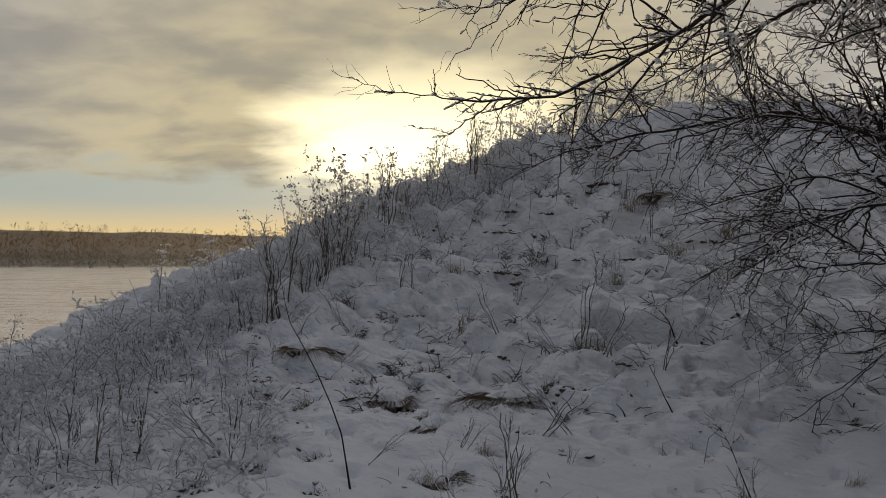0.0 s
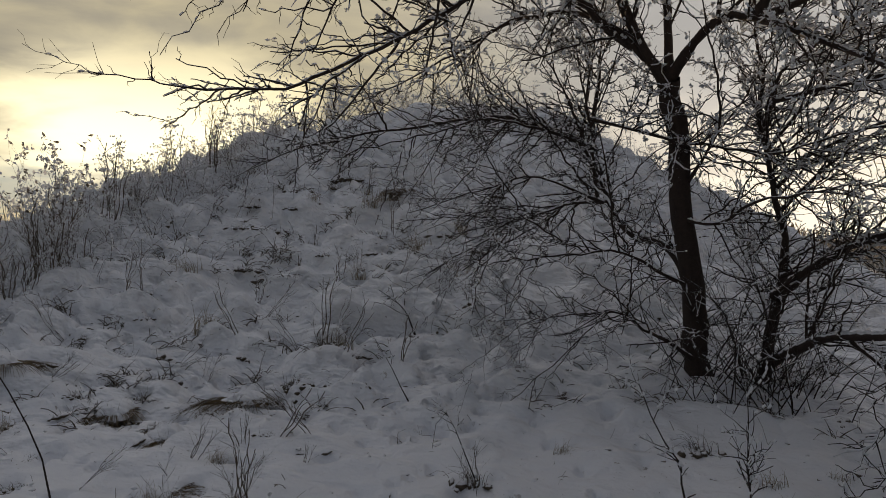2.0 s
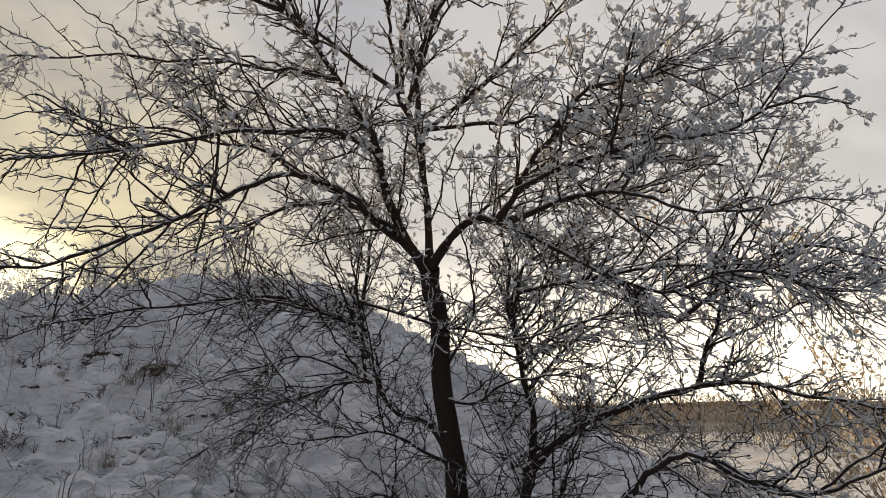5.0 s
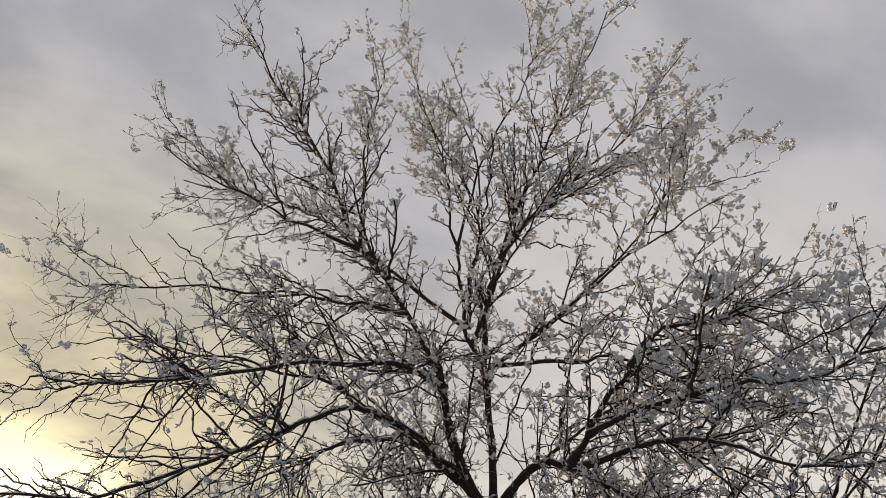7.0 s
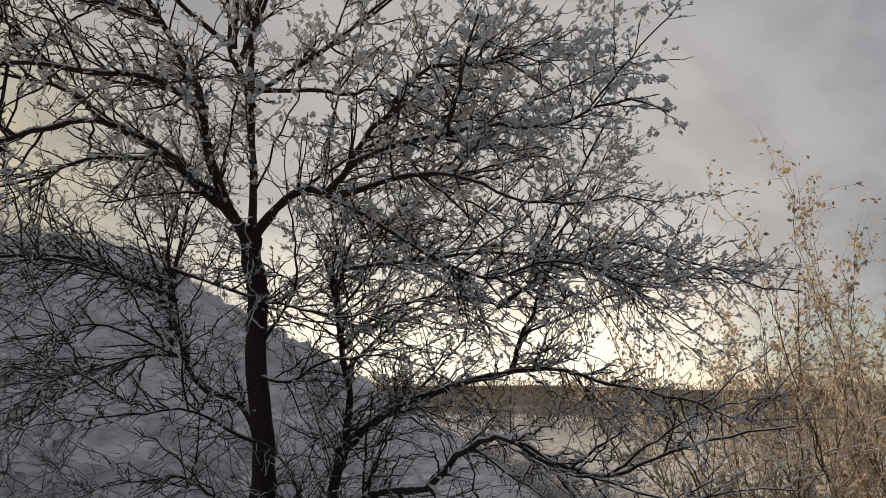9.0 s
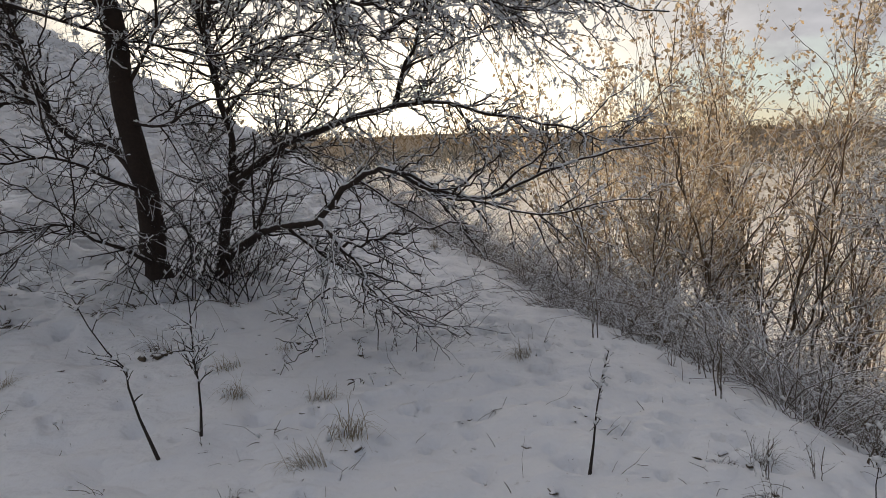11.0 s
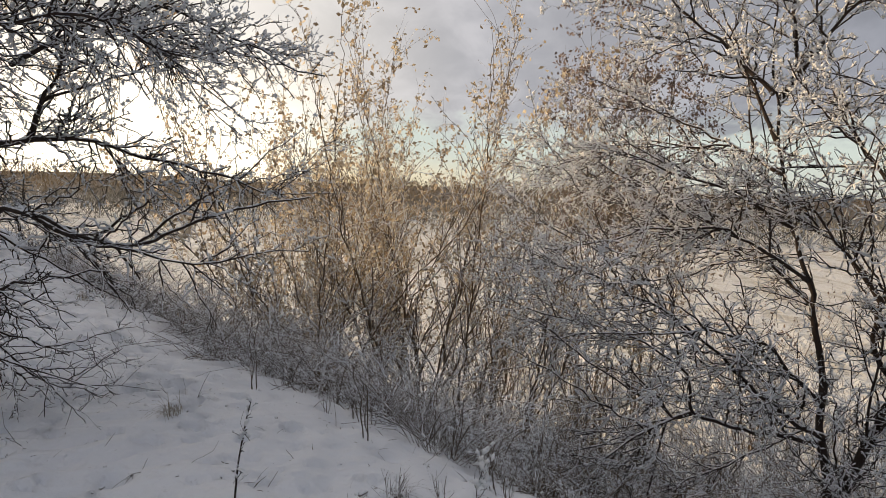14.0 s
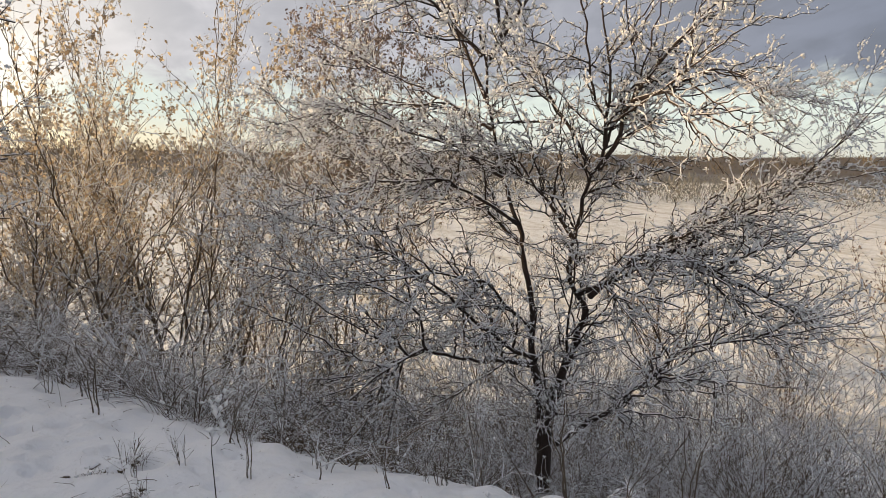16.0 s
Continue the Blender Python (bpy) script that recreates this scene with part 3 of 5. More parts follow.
APPLE_BOUGHS = [
    (0.1, 0.05, [(4.62, 5.09, 0.12), (4.66, 5.09, 0.45), (4.80, 5.09, 1.07), (4.92, 5.12, 1.57), (4.93, 5.25, 2.09), (4.94, 5.38, 2.75), (4.89, 5.42, 3.53), (4.76, 5.40, 4.17)]),
    (0.07, 0.012, [(4.77, 5.13, 1.12), (4.84, 4.64, 1.45), (4.99, 4.01, 1.73), (5.16, 3.44, 1.88), (5.28, 2.85, 1.80), (5.42, 2.33, 1.69), (5.51, 1.80, 1.53)]),
    (0.03, 0.008, [(5.12, 3.50, 1.89), (5.18, 3.40, 2.21), (5.28, 3.24, 2.66), (5.42, 3.02, 3.17), (5.58, 2.70, 3.82)]),
    (0.06, 0.012, [(4.62, 5.06, 0.65), (4.59, 4.46, 0.88), (4.51, 3.81, 1.00), (4.44, 3.41, 1.30), (4.46, 3.04, 1.40), (4.55, 2.52, 1.21), (4.62, 2.17, 1.26), (4.68, 1.76, 1.44), (4.81, 1.37, 1.51)]),
    (0.035, 0.008, [(4.51, 3.81, 1.00), (4.39, 3.47, 0.82), (4.33, 3.23, 0.67), (4.21, 3.05, 0.56), (4.30, 2.55, 0.33)]),
    (0.03, 0.008, [(4.46, 3.04, 1.40), (4.47, 2.76, 1.26), (4.46, 2.48, 1.17), (4.54, 1.85, 1.12), (4.61, 1.33, 1.22)]),
    (0.028, 0.008, [(4.07, 5.39, 1.80), (4.13, 5.02, 1.74), (4.25, 4.65, 1.94), (4.43, 4.19, 1.95), (4.55, 3.76, 1.80), (4.67, 3.27, 1.41)]),
]
APPLE_SIDE = [
    (0.07, 0.02, [(4.17, 5.43, 1.38), (4.10, 5.67, 1.62), (3.96, 6.02, 1.77), (3.86, 6.32, 2.39), (3.80, 6.47, 2.98), (3.71, 6.52, 3.68)]),
    (0.05, 0.01, [(3.85, 6.32, 2.50), (3.23, 6.43, 2.74), (2.77, 6.43, 2.78), (1.95, 6.41, 2.61), (1.18, 6.39, 2.43), (0.74, 6.36, 2.27)]),
    (0.035, 0.01, [(3.82, 6.34, 2.71), (3.98, 6.47, 3.40), (4.06, 6.54, 4.05)]),
    (0.028, 0.006, [(4.15, 5.33, 0.64), (3.66, 5.25, 0.90), (3.26, 5.15, 1.08), (2.85, 5.16, 1.06), (2.42, 5.16, 0.96)]),
]
BANK_CROWN = [
    (0.045, 0.01, [(6.66, -2.15, 2.46), (6.58, -1.71, 2.79), (6.47, -1.31, 3.09), (6.33, -0.93, 3.41)]),
    (0.04, 0.01, [(6.66, -2.16, 2.41), (6.43, -2.50, 3.05), (6.25, -2.67, 3.36), (6.13, -2.70, 3.76)]),
    (0.05, 0.01, [(6.14, -2.93, 1.54), (5.83, -3.10, 1.79), (5.69, -3.14, 2.07), (5.36, -3.31, 2.49), (5.12, -3.50, 2.75), (4.74, -3.84, 2.81)]),
    (0.035, 0.01, [(5.70, -3.12, 2.02), (5.25, -3.30, 2.17), (4.89, -3.47, 2.22), (4.62, -3.67, 2.09)]),
    (0.035, 0.01, [(5.99, -3.01, 1.69), (5.89, -2.98, 2.22), (5.83, -2.87, 2.76), (5.74, -2.84, 3.37)]),
    (0.045, 0.01, [(6.18, -3.07, 0.26), (5.64, -3.24, 0.75), (5.19, -3.40, 1.00), (4.79, -3.61, 1.21), (4.46, -3.86, 1.40)]),
    (0.035, 0.01, [(5.49, -3.30, 0.82), (4.98, -3.52, 0.72), (4.62, -3.67, 0.58), (4.36, -3.82, 0.44)]),
    (0.035, 0.01, [(6.68, -2.39, 1.36), (6.67, -1.77, 1.67), (6.59, -1.21, 1.86), (6.47, -0.59, 1.93), (6.40, -0.10, 1.77)]),
    (0.035, 0.01, [(6.73, -2.25, 1.84), (6.99, -1.72, 2.16), (7.20, -1.19, 2.38), (7.37, -0.71, 2.43)]),
    (0.035, 0.01, [(6.62, -2.56, 0.88), (6.42, -1.93, 1.21), (6.16, -1.30, 1.36), (5.95, -0.74, 1.27), (5.90, -0.19, 1.12)]),
    (0.035, 0.01, [(6.57, -2.70, -0.10), (6.28, -2.03, 0.40), (6.01, -1.54, 0.55), (5.83, -0.93, 0.59), (5.79, -0.29, 0.50)]),
    (0.035, 0.01, [(6.23, -2.97, 1.59), (6.25, -2.68, 2.09), (6.24, -2.45, 2.42), (6.18, -2.31, 2.75)]),
]
BANK_TREE = [
    (0.1, 0.03, [(6.62, -2.82, -1.83), (6.66, -2.74, -0.81), (6.69, -2.67, -0.00), (6.72, -2.58, 0.67), (6.69, -2.37, 1.28), (6.65, -2.18, 1.92), (6.59, -2.06, 2.67), (6.50, -1.99, 3.24)]),
    (0.1, 0.04, [(6.48, -2.91, -1.59), (6.50, -2.86, -0.71), (6.32, -3.01, 0.01), (6.27, -2.88, 0.51), (6.15, -2.89, 1.05), (5.96, -3.05, 1.66), (5.91, -3.16, 2.05), (5.67, -3.38, 2.46)]),
    (0.05, 0.01, [(6.21, -3.01, 0.25), (5.76, -3.21, 0.58), (5.21, -3.55, 0.89), (4.70, -3.89, 1.37), (4.32, -4.17, 1.82)]),
    (0.05, 0.01, [(6.59, -2.65, -0.49), (6.43, -2.20, -0.14), (6.20, -1.59, 0.41), (6.05, -0.77, 0.89), (6.00, -0.14, 1.09)]),
    (0.05, 0.01, [(6.61, -2.59, -0.44), (6.39, -2.02, -0.31), (6.13, -1.47, -0.12), (6.05, -1.35, 0.20), (5.95, -0.76, 0.53), (5.90, 0.13, 0.75)]),
    (0.05, 0.012, [(6.37, -2.91, -1.25), (5.79, -3.18, -0.63), (5.24, -3.32, -0.09), (4.69, -3.58, 0.23), (4.17, -3.88, 0.50)]),
    (0.04, 0.01, [(6.74, -2.52, 0.73), (6.97, -2.18, 1.05), (7.30, -1.74, 1.26), (7.52, -1.07, 1.65), (7.59, -0.40, 1.98)]),
    (0.04, 0.01, [(6.17, -2.86, 0.84), (6.21, -2.52, 1.31), (6.22, -2.20, 1.55), (6.20, -1.57, 1.74)]),
    (0.045, 0.01, [(6.65, -2.17, 2.02), (6.64, -1.88, 2.67), (6.62, -1.56, 3.14)]),
    (0.03, 0.008, [(6.13, -1.47, -0.12), (5.93, -0.94, -0.24), (5.76, -0.64, -0.40), (5.59, -0.31, -0.48)]),
]
APPLE_UPPER = [
    (0.030, 0.010, [(3.51, 5.17, 4.46), (3.65, 4.89, 5.02), (3.72, 4.66, 5.47), (3.96, 4.25, 5.72), (4.18, 3.81, 5.86), (4.33, 3.40, 6.01)]),
    (0.030, 0.010, [(3.66, 5.05, 4.12), (3.94, 4.54, 4.52), (4.17, 4.00, 4.84), (4.28, 3.51, 5.03), (4.34, 3.03, 5.10)]),
    (0.030, 0.010, [(4.02, 4.08, 4.11), (4.20, 3.70, 4.15), (4.32, 3.35, 4.09), (4.45, 2.94, 4.12), (4.54, 2.53, 4.18)]),
    (0.030, 0.010, [(3.52, 5.28, 4.59), (3.53, 5.15, 5.21), (3.51, 5.04, 5.93), (3.33, 5.05, 6.71), (3.01, 5.13, 7.29)]),
    (0.030, 0.010, [(3.14, 5.52, 4.61), (2.63, 5.61, 5.18), (2.15, 5.65, 5.42), (1.61, 5.67, 5.43), (0.90, 5.67, 5.31)]),
    (0.030, 0.010, [(3.73, 4.88, 3.93), (3.94, 4.40, 4.06), (4.13, 3.89, 3.96), (4.24, 3.40, 3.67), (4.31, 2.89, 3.55)]),
]
APPLE_REACH = [
    (0.030, 0.010, [(4.93, 5.20, 1.90), (5.20, 4.90, 2.30), (5.50, 4.50, 2.50), (5.80, 4.10, 2.60)]),
    (0.030, 0.010, [(4.93, 5.30, 2.40), (5.10, 5.60, 2.90), (5.30, 5.90, 3.30)]),
    (0.030, 0.010, [(4.85, 5.10, 1.30), (5.10, 4.80, 1.50), (5.40, 4.50, 1.60), (5.80, 4.20, 1.50)]),
    (0.028, 0.010, [(4.90, 5.30, 2.20), (4.60, 5.00, 2.60), (4.40, 4.60, 2.80)]),
    (0.030, 0.010, [(4.70, 5.09, 0.90), (4.90, 5.40, 1.30), (5.20, 5.80, 1.70), (5.50, 6.20, 2.00)]),
    (0.023, 0.01, [(4.06, 5.14, 3.41), (4.52, 4.24, 3.86), (4.82, 3.46, 3.90), (4.95, 3.02, 3.70)]),
    (0.022, 0.01, [(4.42, 4.77, 2.62), (4.95, 3.38, 2.79), (5.21, 2.32, 2.57), (5.33, 1.73, 2.45)]),
    (0.022, 0.01, [(5.07, 3.57, 2.31), (5.12, 2.72, 2.78), (5.16, 1.90, 2.56), (5.22, 1.39, 2.29)]),
    (0.022, 0.01, [(3.67, 5.84, 2.72), (4.35, 4.96, 2.33), (4.80, 4.08, 2.41), (5.03, 3.45, 2.16)]),
    (0.022, 0.01, [(3.69, 5.83, 1.94), (3.14, 6.26, 2.21), (2.73, 6.55, 2.10), (2.15, 6.87, 1.85)]),
]

# ---- trees ----
def empty_at(name, x, y, z):
    ob = new(name)
    ob.matrix_world = Matrix.Translation((x, y, z))
    return ob


def polar(az, dist):
    a = radians(az)
    return dist * math.sin(a), dist * math.cos(a)


def shifted(V, root):
    return np.asarray(V) - np.array(root)


def snow_caps(paths, rng, chance=0.7):
    """Lumps of snow that lie along the upper side of limbs."""
    C, S, D = [], [], []
    for pts, rad in paths:
        for i in range(len(pts) - 1):
            d = pts[i + 1] - pts[i]
            d = d / (np.linalg.norm(d) + 1e-9)
            flat = math.sqrt(max(0.0, 1 - d[2] * d[2]))
            if flat < 0.45 or rng.random() > chance * flat:
                continue
            for f in (0.2, 0.7):
                r = 0.5 * (rad[i] + rad[i + 1])
                s = min(0.5 * r + 0.006, 0.03) * rng.uniform(0.7, 1.2)
                C.append(pts[i] + (f + rng.uniform(-0.1, 0.1)) * (pts[i + 1] - pts[i]) + (0, 0, 0.8 * r + 0.2 * s))
                S.append(s)
                D.append(d)
    return np.array(C).reshape(-1, 3), np.array(S), np.array(D).reshape(-1, 3)


def coated(paths, share, rng, grow=1.7):
    """Parts twigs into dark ones and ones wrapped in hoarfrost; share gives the chance of frost at a place."""
    bare, white = [], []
    for pts, rad in paths:
        if rng.random() < share(pts[-1]):
            white.append((pts, rad * grow * rng.uniform(0.8, 1.3)))
        else:
            bare.append((pts, rad))
    return bare, white


def rime_fans(spurs, rng, size, each=3):
    """A few crumbs of rime set fanwise along the outer half of every frosted spur."""
    P = np.array([p[-1] for p, _ in spurs])
    D = np.array([p[-1] - p[0] for p, _ in spurs])
    n = len(P)
    big = rng.uniform(0.55, 1.3, n) * np.interp(P[:, 2], (1.5, 4.2), (0.75, 1.8))
    C, S, A = [], [], []
    for k in range(each):
        a = unit(D) + rng.normal(size=(n, 3)) * 0.55
        s = rng.uniform(*size, n) * big
        C.append(P - D * rng.uniform(-0.1, 0.7, (n, 1)) + rng.normal(size=(n, 3)) * s[:, None] * 0.7 + (0, 0, 0.012))
        S.append(s)
        A.append(a)
    return np.concatenate(C), np.concatenate(S), np.concatenate(A)


def attach(rows):
    """Each limb begins on the nearest stouter limb."""
    curves = [resample(np.array(p, float), 40) for _, _, p in rows]
    out = rows[:1]
    for k, (r0, r1, pts) in enumerate(rows):
        if k == 0:
            continue
        start, best = np.array(pts[0], float), (0.5, None)
        if start[2] < ground_at(start[0], start[1]) + 0.2:   # a stem of its own from the ground
            out.append((r0, r1, pts))
            continue
        for j, c in enumerate(curves):
            if j == k or rows[j][0] < 0.95 * r0 or (rows[j][0] < 1.05 * r0 and j > k):
                continue
            d = np.linalg.norm(c[:36] - start, axis=1)
            if d.min() < best[0]:
                best = (d.min(), c[d.argmin()])
        out.append((r0, r1, ([tuple(best[1])] if best[1] is not None else [pts[0]]) + list(pts[1:])))
    return out


def outward(x, y, out, high, rise, low, sag):
    """The way a crown spreads: away from its axis, up above one height and down below another."""
    def pull(p):
        d = p - (x, y, 0.0)
        d[:, 2] = 0
        d = unit(d) * out
        d[:, 2] = rise * np.clip((p[:, 2] - high) / 1.5, 0, 1) - sag * np.clip((low - p[:, 2]) / 1.5, 0, 1)
        return d
    return pull


def big_tree(name, rows, label, seed, root, heavy, pull, rates, reach, coat, crumb, fill):
    """Fitted limbs, then four orders of twigs; rates are twigs to the metre of each order."""
    rng = np.random.default_rng(seed)
    thing = empty_at(name, *root)
    L0 = limbs(attach(rows), rng, 0.036)
    grown = grow([p for p in L0[1:] if p[1][0] > 0.0195], rng, rates[0], reach, (0.007, 0.0145), 10, (25, 72), pull, 0.08, 0.17, 0.6, 1.0)
    grown += grow([p for p in L0[1:] if fill[0] < p[0][:, 2].mean() < fill[1]], rng, fill[2], (0.3, 1.1), (0.006, 0.011), 8, (35, 80), pull, 0.05, 0.22, 0.5, 1.0)
    first = grow(L0[1:] + grown, rng, rates[1], (0.20, 0.85), (0.006, 0.0118), 6, (34, 80), pull, 0.08, 0.32, 0.4, 1.0)
    first += grow([p for p in L0 if p[1][0] > 0.064], rng, 13.0, (0.3, 1.1), (0.005, 0.009), 7, (40, 85), pull, 0.10, 0.30, 0.4, 1.0)
    second = grow(first + grown, rng, rates[2], (0.07, 0.28), (0.0046, 0.0074), 3, (40, 85), pull, 0.06, 0.36, 0.4, 1.0)
    third = grow(second + first, rng, rates[3], (0.02, 0.08), (0.0036, 0.0050), 1, (40, 80), pull, 0.05, 0.0)
    for path in L0:
        flare = 1 + (0.45 * np.exp(-np.arange(len(path[1])) / 2.2) if path[1][0] > 0.095 else 0.0)
        lumpy = (path[0], path[1] * flare * (1 + 0.08 * rng.normal(size=len(path[1]))))
        V, F = tubes([lumpy], 10)
        mesh_object("trunk" if path[1][0] > 0.065 else "limb", shifted(V, root), F, M_BARK, thing)
    V, F = join([tubes(grown, 6), tubes(first, 4)])
    tagged(mesh_object("branchwork", shifted(V, root), F, M_BARK, thing), "dark side branches", kind="stuff")
    bare2, white2 = coated(second, lambda p: 0.75 * heavy(p), rng, coat)
    bare3, white3 = coated(third, heavy, rng, coat)
    V, F = join([tubes(bare2, 3), tubes(bare3, 3)])
    tagged(mesh_object("twigwork", shifted(V, root), F, M_TWIG, thing), "fine dark twigs", kind="stuff")
    V, F = join([tubes(white2, 3), tubes(white3, 3)])
    tagged(mesh_object("frosted_twigwork", shifted(V, root), F, M_HOAR, thing), "twigs furred with white hoarfrost", kind="stuff")
    parts = []
    C, S, D = rime_fans(white3, rng, crumb)
    parts.append(blobs(C, S, rng, D, 1.5))
    C, S, D = frost_on(first + grown, rng, 0.5, (0.004, 0.009), 0.8)
    parts.append(blobs(C, S, rng, D, 3.4))
    C, S, D = frost_on(white2, rng, 0.5, (0.005, 0.010), 0.5)
    parts.append(blobs(C, S, rng, D, 2.6))
    C, S, D = snow_caps(L0, rng)
    parts.append(blobs(C, S, rng, D, 2.6))
    V, F = join(parts)
    tagged(mesh_object("rime", shifted(V, root), F, M_FROST, thing), "white rime and snow on the twigs", kind="stuff")
    return tagged(thing, label, "tree")


big_tree("apple_tree", APPLE_TRUNK + APPLE_BOUGHS + APPLE_SIDE + APPLE_CROWN + APPLE_UPRIGHTS + APPLE_UPPER + APPLE_REACH, "old leafless apple tree with spreading boughs and rime in snow", 21,
         (4.24, 5.32, ground_at(4.24, 5.32) - 0.05), lambda p: 0.36 + 0.13 * (p[2] - 2.6) + 0.09 * (p[0] - 3.4) - 0.07 * (p[1] - 4.2),
         outward(4.2, 5.3, 0.17, 4.2, 0.16, 2.6, 0.04), (3.9, 5.0, 7.0, 8.0), (0.4, 1.6), 1.7, (0.006, 0.012), (0.0, 4.4, 1.6))
big_tree("bank_tree", [(0.72 * a, b, p) for a, b, p in BANK_TREE + BANK_CROWN], "bare tree on the bank, every twig white with hoarfrost", 33,
         (6.62, -2.82, ground_at(6.62, -2.82) - 0.05), lambda p: 0.56 + 0.14 * (p[2] + 0.2),
         outward(6.6, -2.7, 0.22, 1.8, 0.12, 0.8, 0.02), (7.8, 6.4, 7.6, 7.2), (0.6, 1.8), 1.8, (0.005, 0.012), (-1.0, 1.4, 1.3))


# ---- shrubs and the wood edge on the bank ----
def many_stemmed(name, label, category, seed, stems, height, lean, radius, leaf, leaf_mat, leaf_size, rime, bark=None, dense=1.0, droop=0.0, bare_to=0.2, twig=None):
    """A shrub of several slender stems, built round its own foot."""
    rng = np.random.default_rng(seed)
    thing = new(name)
    rows = []
    for k in range(stems):
        a = rng.uniform(0, 2 * math.pi)
        t = math.tan(radians(rng.uniform(*lean)))
        h = height * rng.uniform(0.62, 1.0)
        foot = np.array([math.cos(a), math.sin(a), 0]) * rng.uniform(0.03, 0.28)
        out = np.array([math.cos(a), math.sin(a), 0]) * t
        rows.append((radius * rng.uniform(0.6, 1.0), 0.006,
                     [foot - (0, 0, 0.25), foot + 0.3 * h * out + (0, 0, 0.3 * h), foot + 0.62 * h * out * 1.1 + (0, 0, 0.64 * h), foot + h * out + (0, 0, h)]))
    L0 = limbs(rows, rng, 0.035)
    first = sprout(L0, rng, 4.2 * dense, (0.5, 1.8), (0.007, 0.016), 7, (22, 52), 0.45, bare_to, 0.4, droop, 0.11)
    second = sprout(first + (L0 if bare_to < 0.4 else []), rng, 5.0 * dense, (0.15, 0.6), (0.0035, 0.006), 4, (25, 60), 0.3, 0.15, 0.4, 0.0, 0.14)
    third = sprout(second, rng, 4.5 * dense, (0.06, 0.2), (0.002, 0.003), 1, (25, 70), 0.2, 0.15, 0.4, 0.0, 0.16)
    for path in L0:
        V, F = tubes([path], 7)
        mesh_object("stem", V, F, bark or M_STEM, thing)
    bare, white = coated(second + third, lambda p: min(0.9, 2.2 * rime), rng, 1.7)
    V, F = join([tubes(first, 4), tubes(bare, 3)])
    tagged(mesh_object("twigwork", V, F, twig or M_STEM, thing), "thin bare twigs", kind="stuff")
    V, F = tubes(white, 3)
    tagged(mesh_object("frosted_twigwork", V, F, M_HOAR, thing), "twigs white with hoarfrost", kind="stuff")
    if leaf:
        pts = np.concatenate([p[1:] for p, _ in second + third])
        pts = pts[rng.random(len(pts)) < leaf]
        V, F = leaves(pts, rng.uniform(*leaf_size, len(pts)), rng)
        tagged(mesh_object("leafage", V, F, leaf_mat, thing), "withered hanging leaves", kind="stuff")
    C, S, D = frost_on(second + third, rng, 0.6 * rime, (0.006, 0.012))
    if len(C):
        V, F = blobs(C, S, rng, D, 2.0)
        tagged(mesh_object("rime", V, F, M_FROST, thing), "white rime on the twigs", kind="stuff")
    return tagged(thing, label, category, group="trees and shrubs on the bank")


def stand(thing, places, sink=0.05):
    """Set a thing on the ground at the first place and copies of it at the others: heading, distance, scale, turn."""
    for k, (az, dist, size, turn) in enumerate(places):
        x, y = polar(az, dist)
        m = pose(x, y, ground_at(x, y) - sink, 0, 0, turn) @ Matrix.Diagonal((size, size, size, 1))
        if k:
            copy_thing(thing, m)
        else:
            thing.matrix_basis = m


stand(many_stemmed("willow_shrub", "slender willow shrub with withered golden leaves and frost", "shrub", 41, 8, 5.6, (6, 40), 0.030, 1.0, M_LEAF, (0.05, 0.095), 0.32, dense=0.95, twig=M_TWIG_FROST, bare_to=0.15),
      [(74.5, 10.0, 1.0, 0), (78.0, 12.0, 1.05, 140), (71.5, 15.5, 1.0, 250), (93.0, 12.5, 0.85, 80), (76.6, 10.8, 0.8, 60)])
stand(many_stemmed("alder_shrub", "many-stemmed bare alder with small brown leaves and frost", "shrub", 42, 7, 6.4, (4, 28), 0.048, 0.95, M_LEAF, (0.04, 0.075), 0.32, dense=0.9, twig=M_TWIG_FROST, bare_to=0.18),
      [(82.0, 10.5, 1.0, 30), (85.8, 11.5, 1.08, 200), (89.5, 10.2, 0.85, 310), (80.0, 14.0, 1.0, 100), (98.0, 11.0, 0.8, 55), (84.0, 12.8, 0.95, 150)])
stand(many_stemmed("young_aspen", "tall thin leafless aspen stems with upright twigs", "shrub", 43, 4, 8.2, (1, 6), 0.05, 0.0, M_LEAF, (0.03, 0.05), 0.10),
      [(88.6, 14.0, 1.0, 0), (76.0, 17.0, 0.9, 120)])
stand(many_stemmed("birch", "birch with drooping dark brown leaves still hanging", "tree", 44, 4, 11.5, (2, 11), 0.08, 0.85, M_LEAF_BROWN, (0.06, 0.10), 0.12, dense=1.8, droop=0.9, bare_to=0.5),
      [(96.5, 15.0, 1.0, 0), (100.5, 17.0, 1.0, 170)])
stand(many_stemmed("hoar_bush", "rounded leafless bush thick with white hoarfrost", "shrub", 45, 13, 2.4, (8, 62), 0.016, 0.0, M_LEAF, (0.03, 0.05), 0.32, M_TWIG_FROST, 0.95, twig=M_STEM),
      [(121.0, 9.2, 1.0, 0), (127.5, 8.6, 0.95, 70), (132.0, 10.5, 1.1, 160), (115.0, 11.5, 1.0, 240), (107.5, 9.6, 0.85, 20), (138.0, 9.0, 1.0, 300),
       (103.0, 8.4, 0.7, 120), (126.0, 12.5, 1.15, 200), (112.0, 9.8, 1.1, 75), (117.5, 10.4, 1.25, 130), (130.0, 9.6, 1.2, 10), (113.5, 11.2, 1.5, 190), (121.0, 11.6, 1.5, 250)])
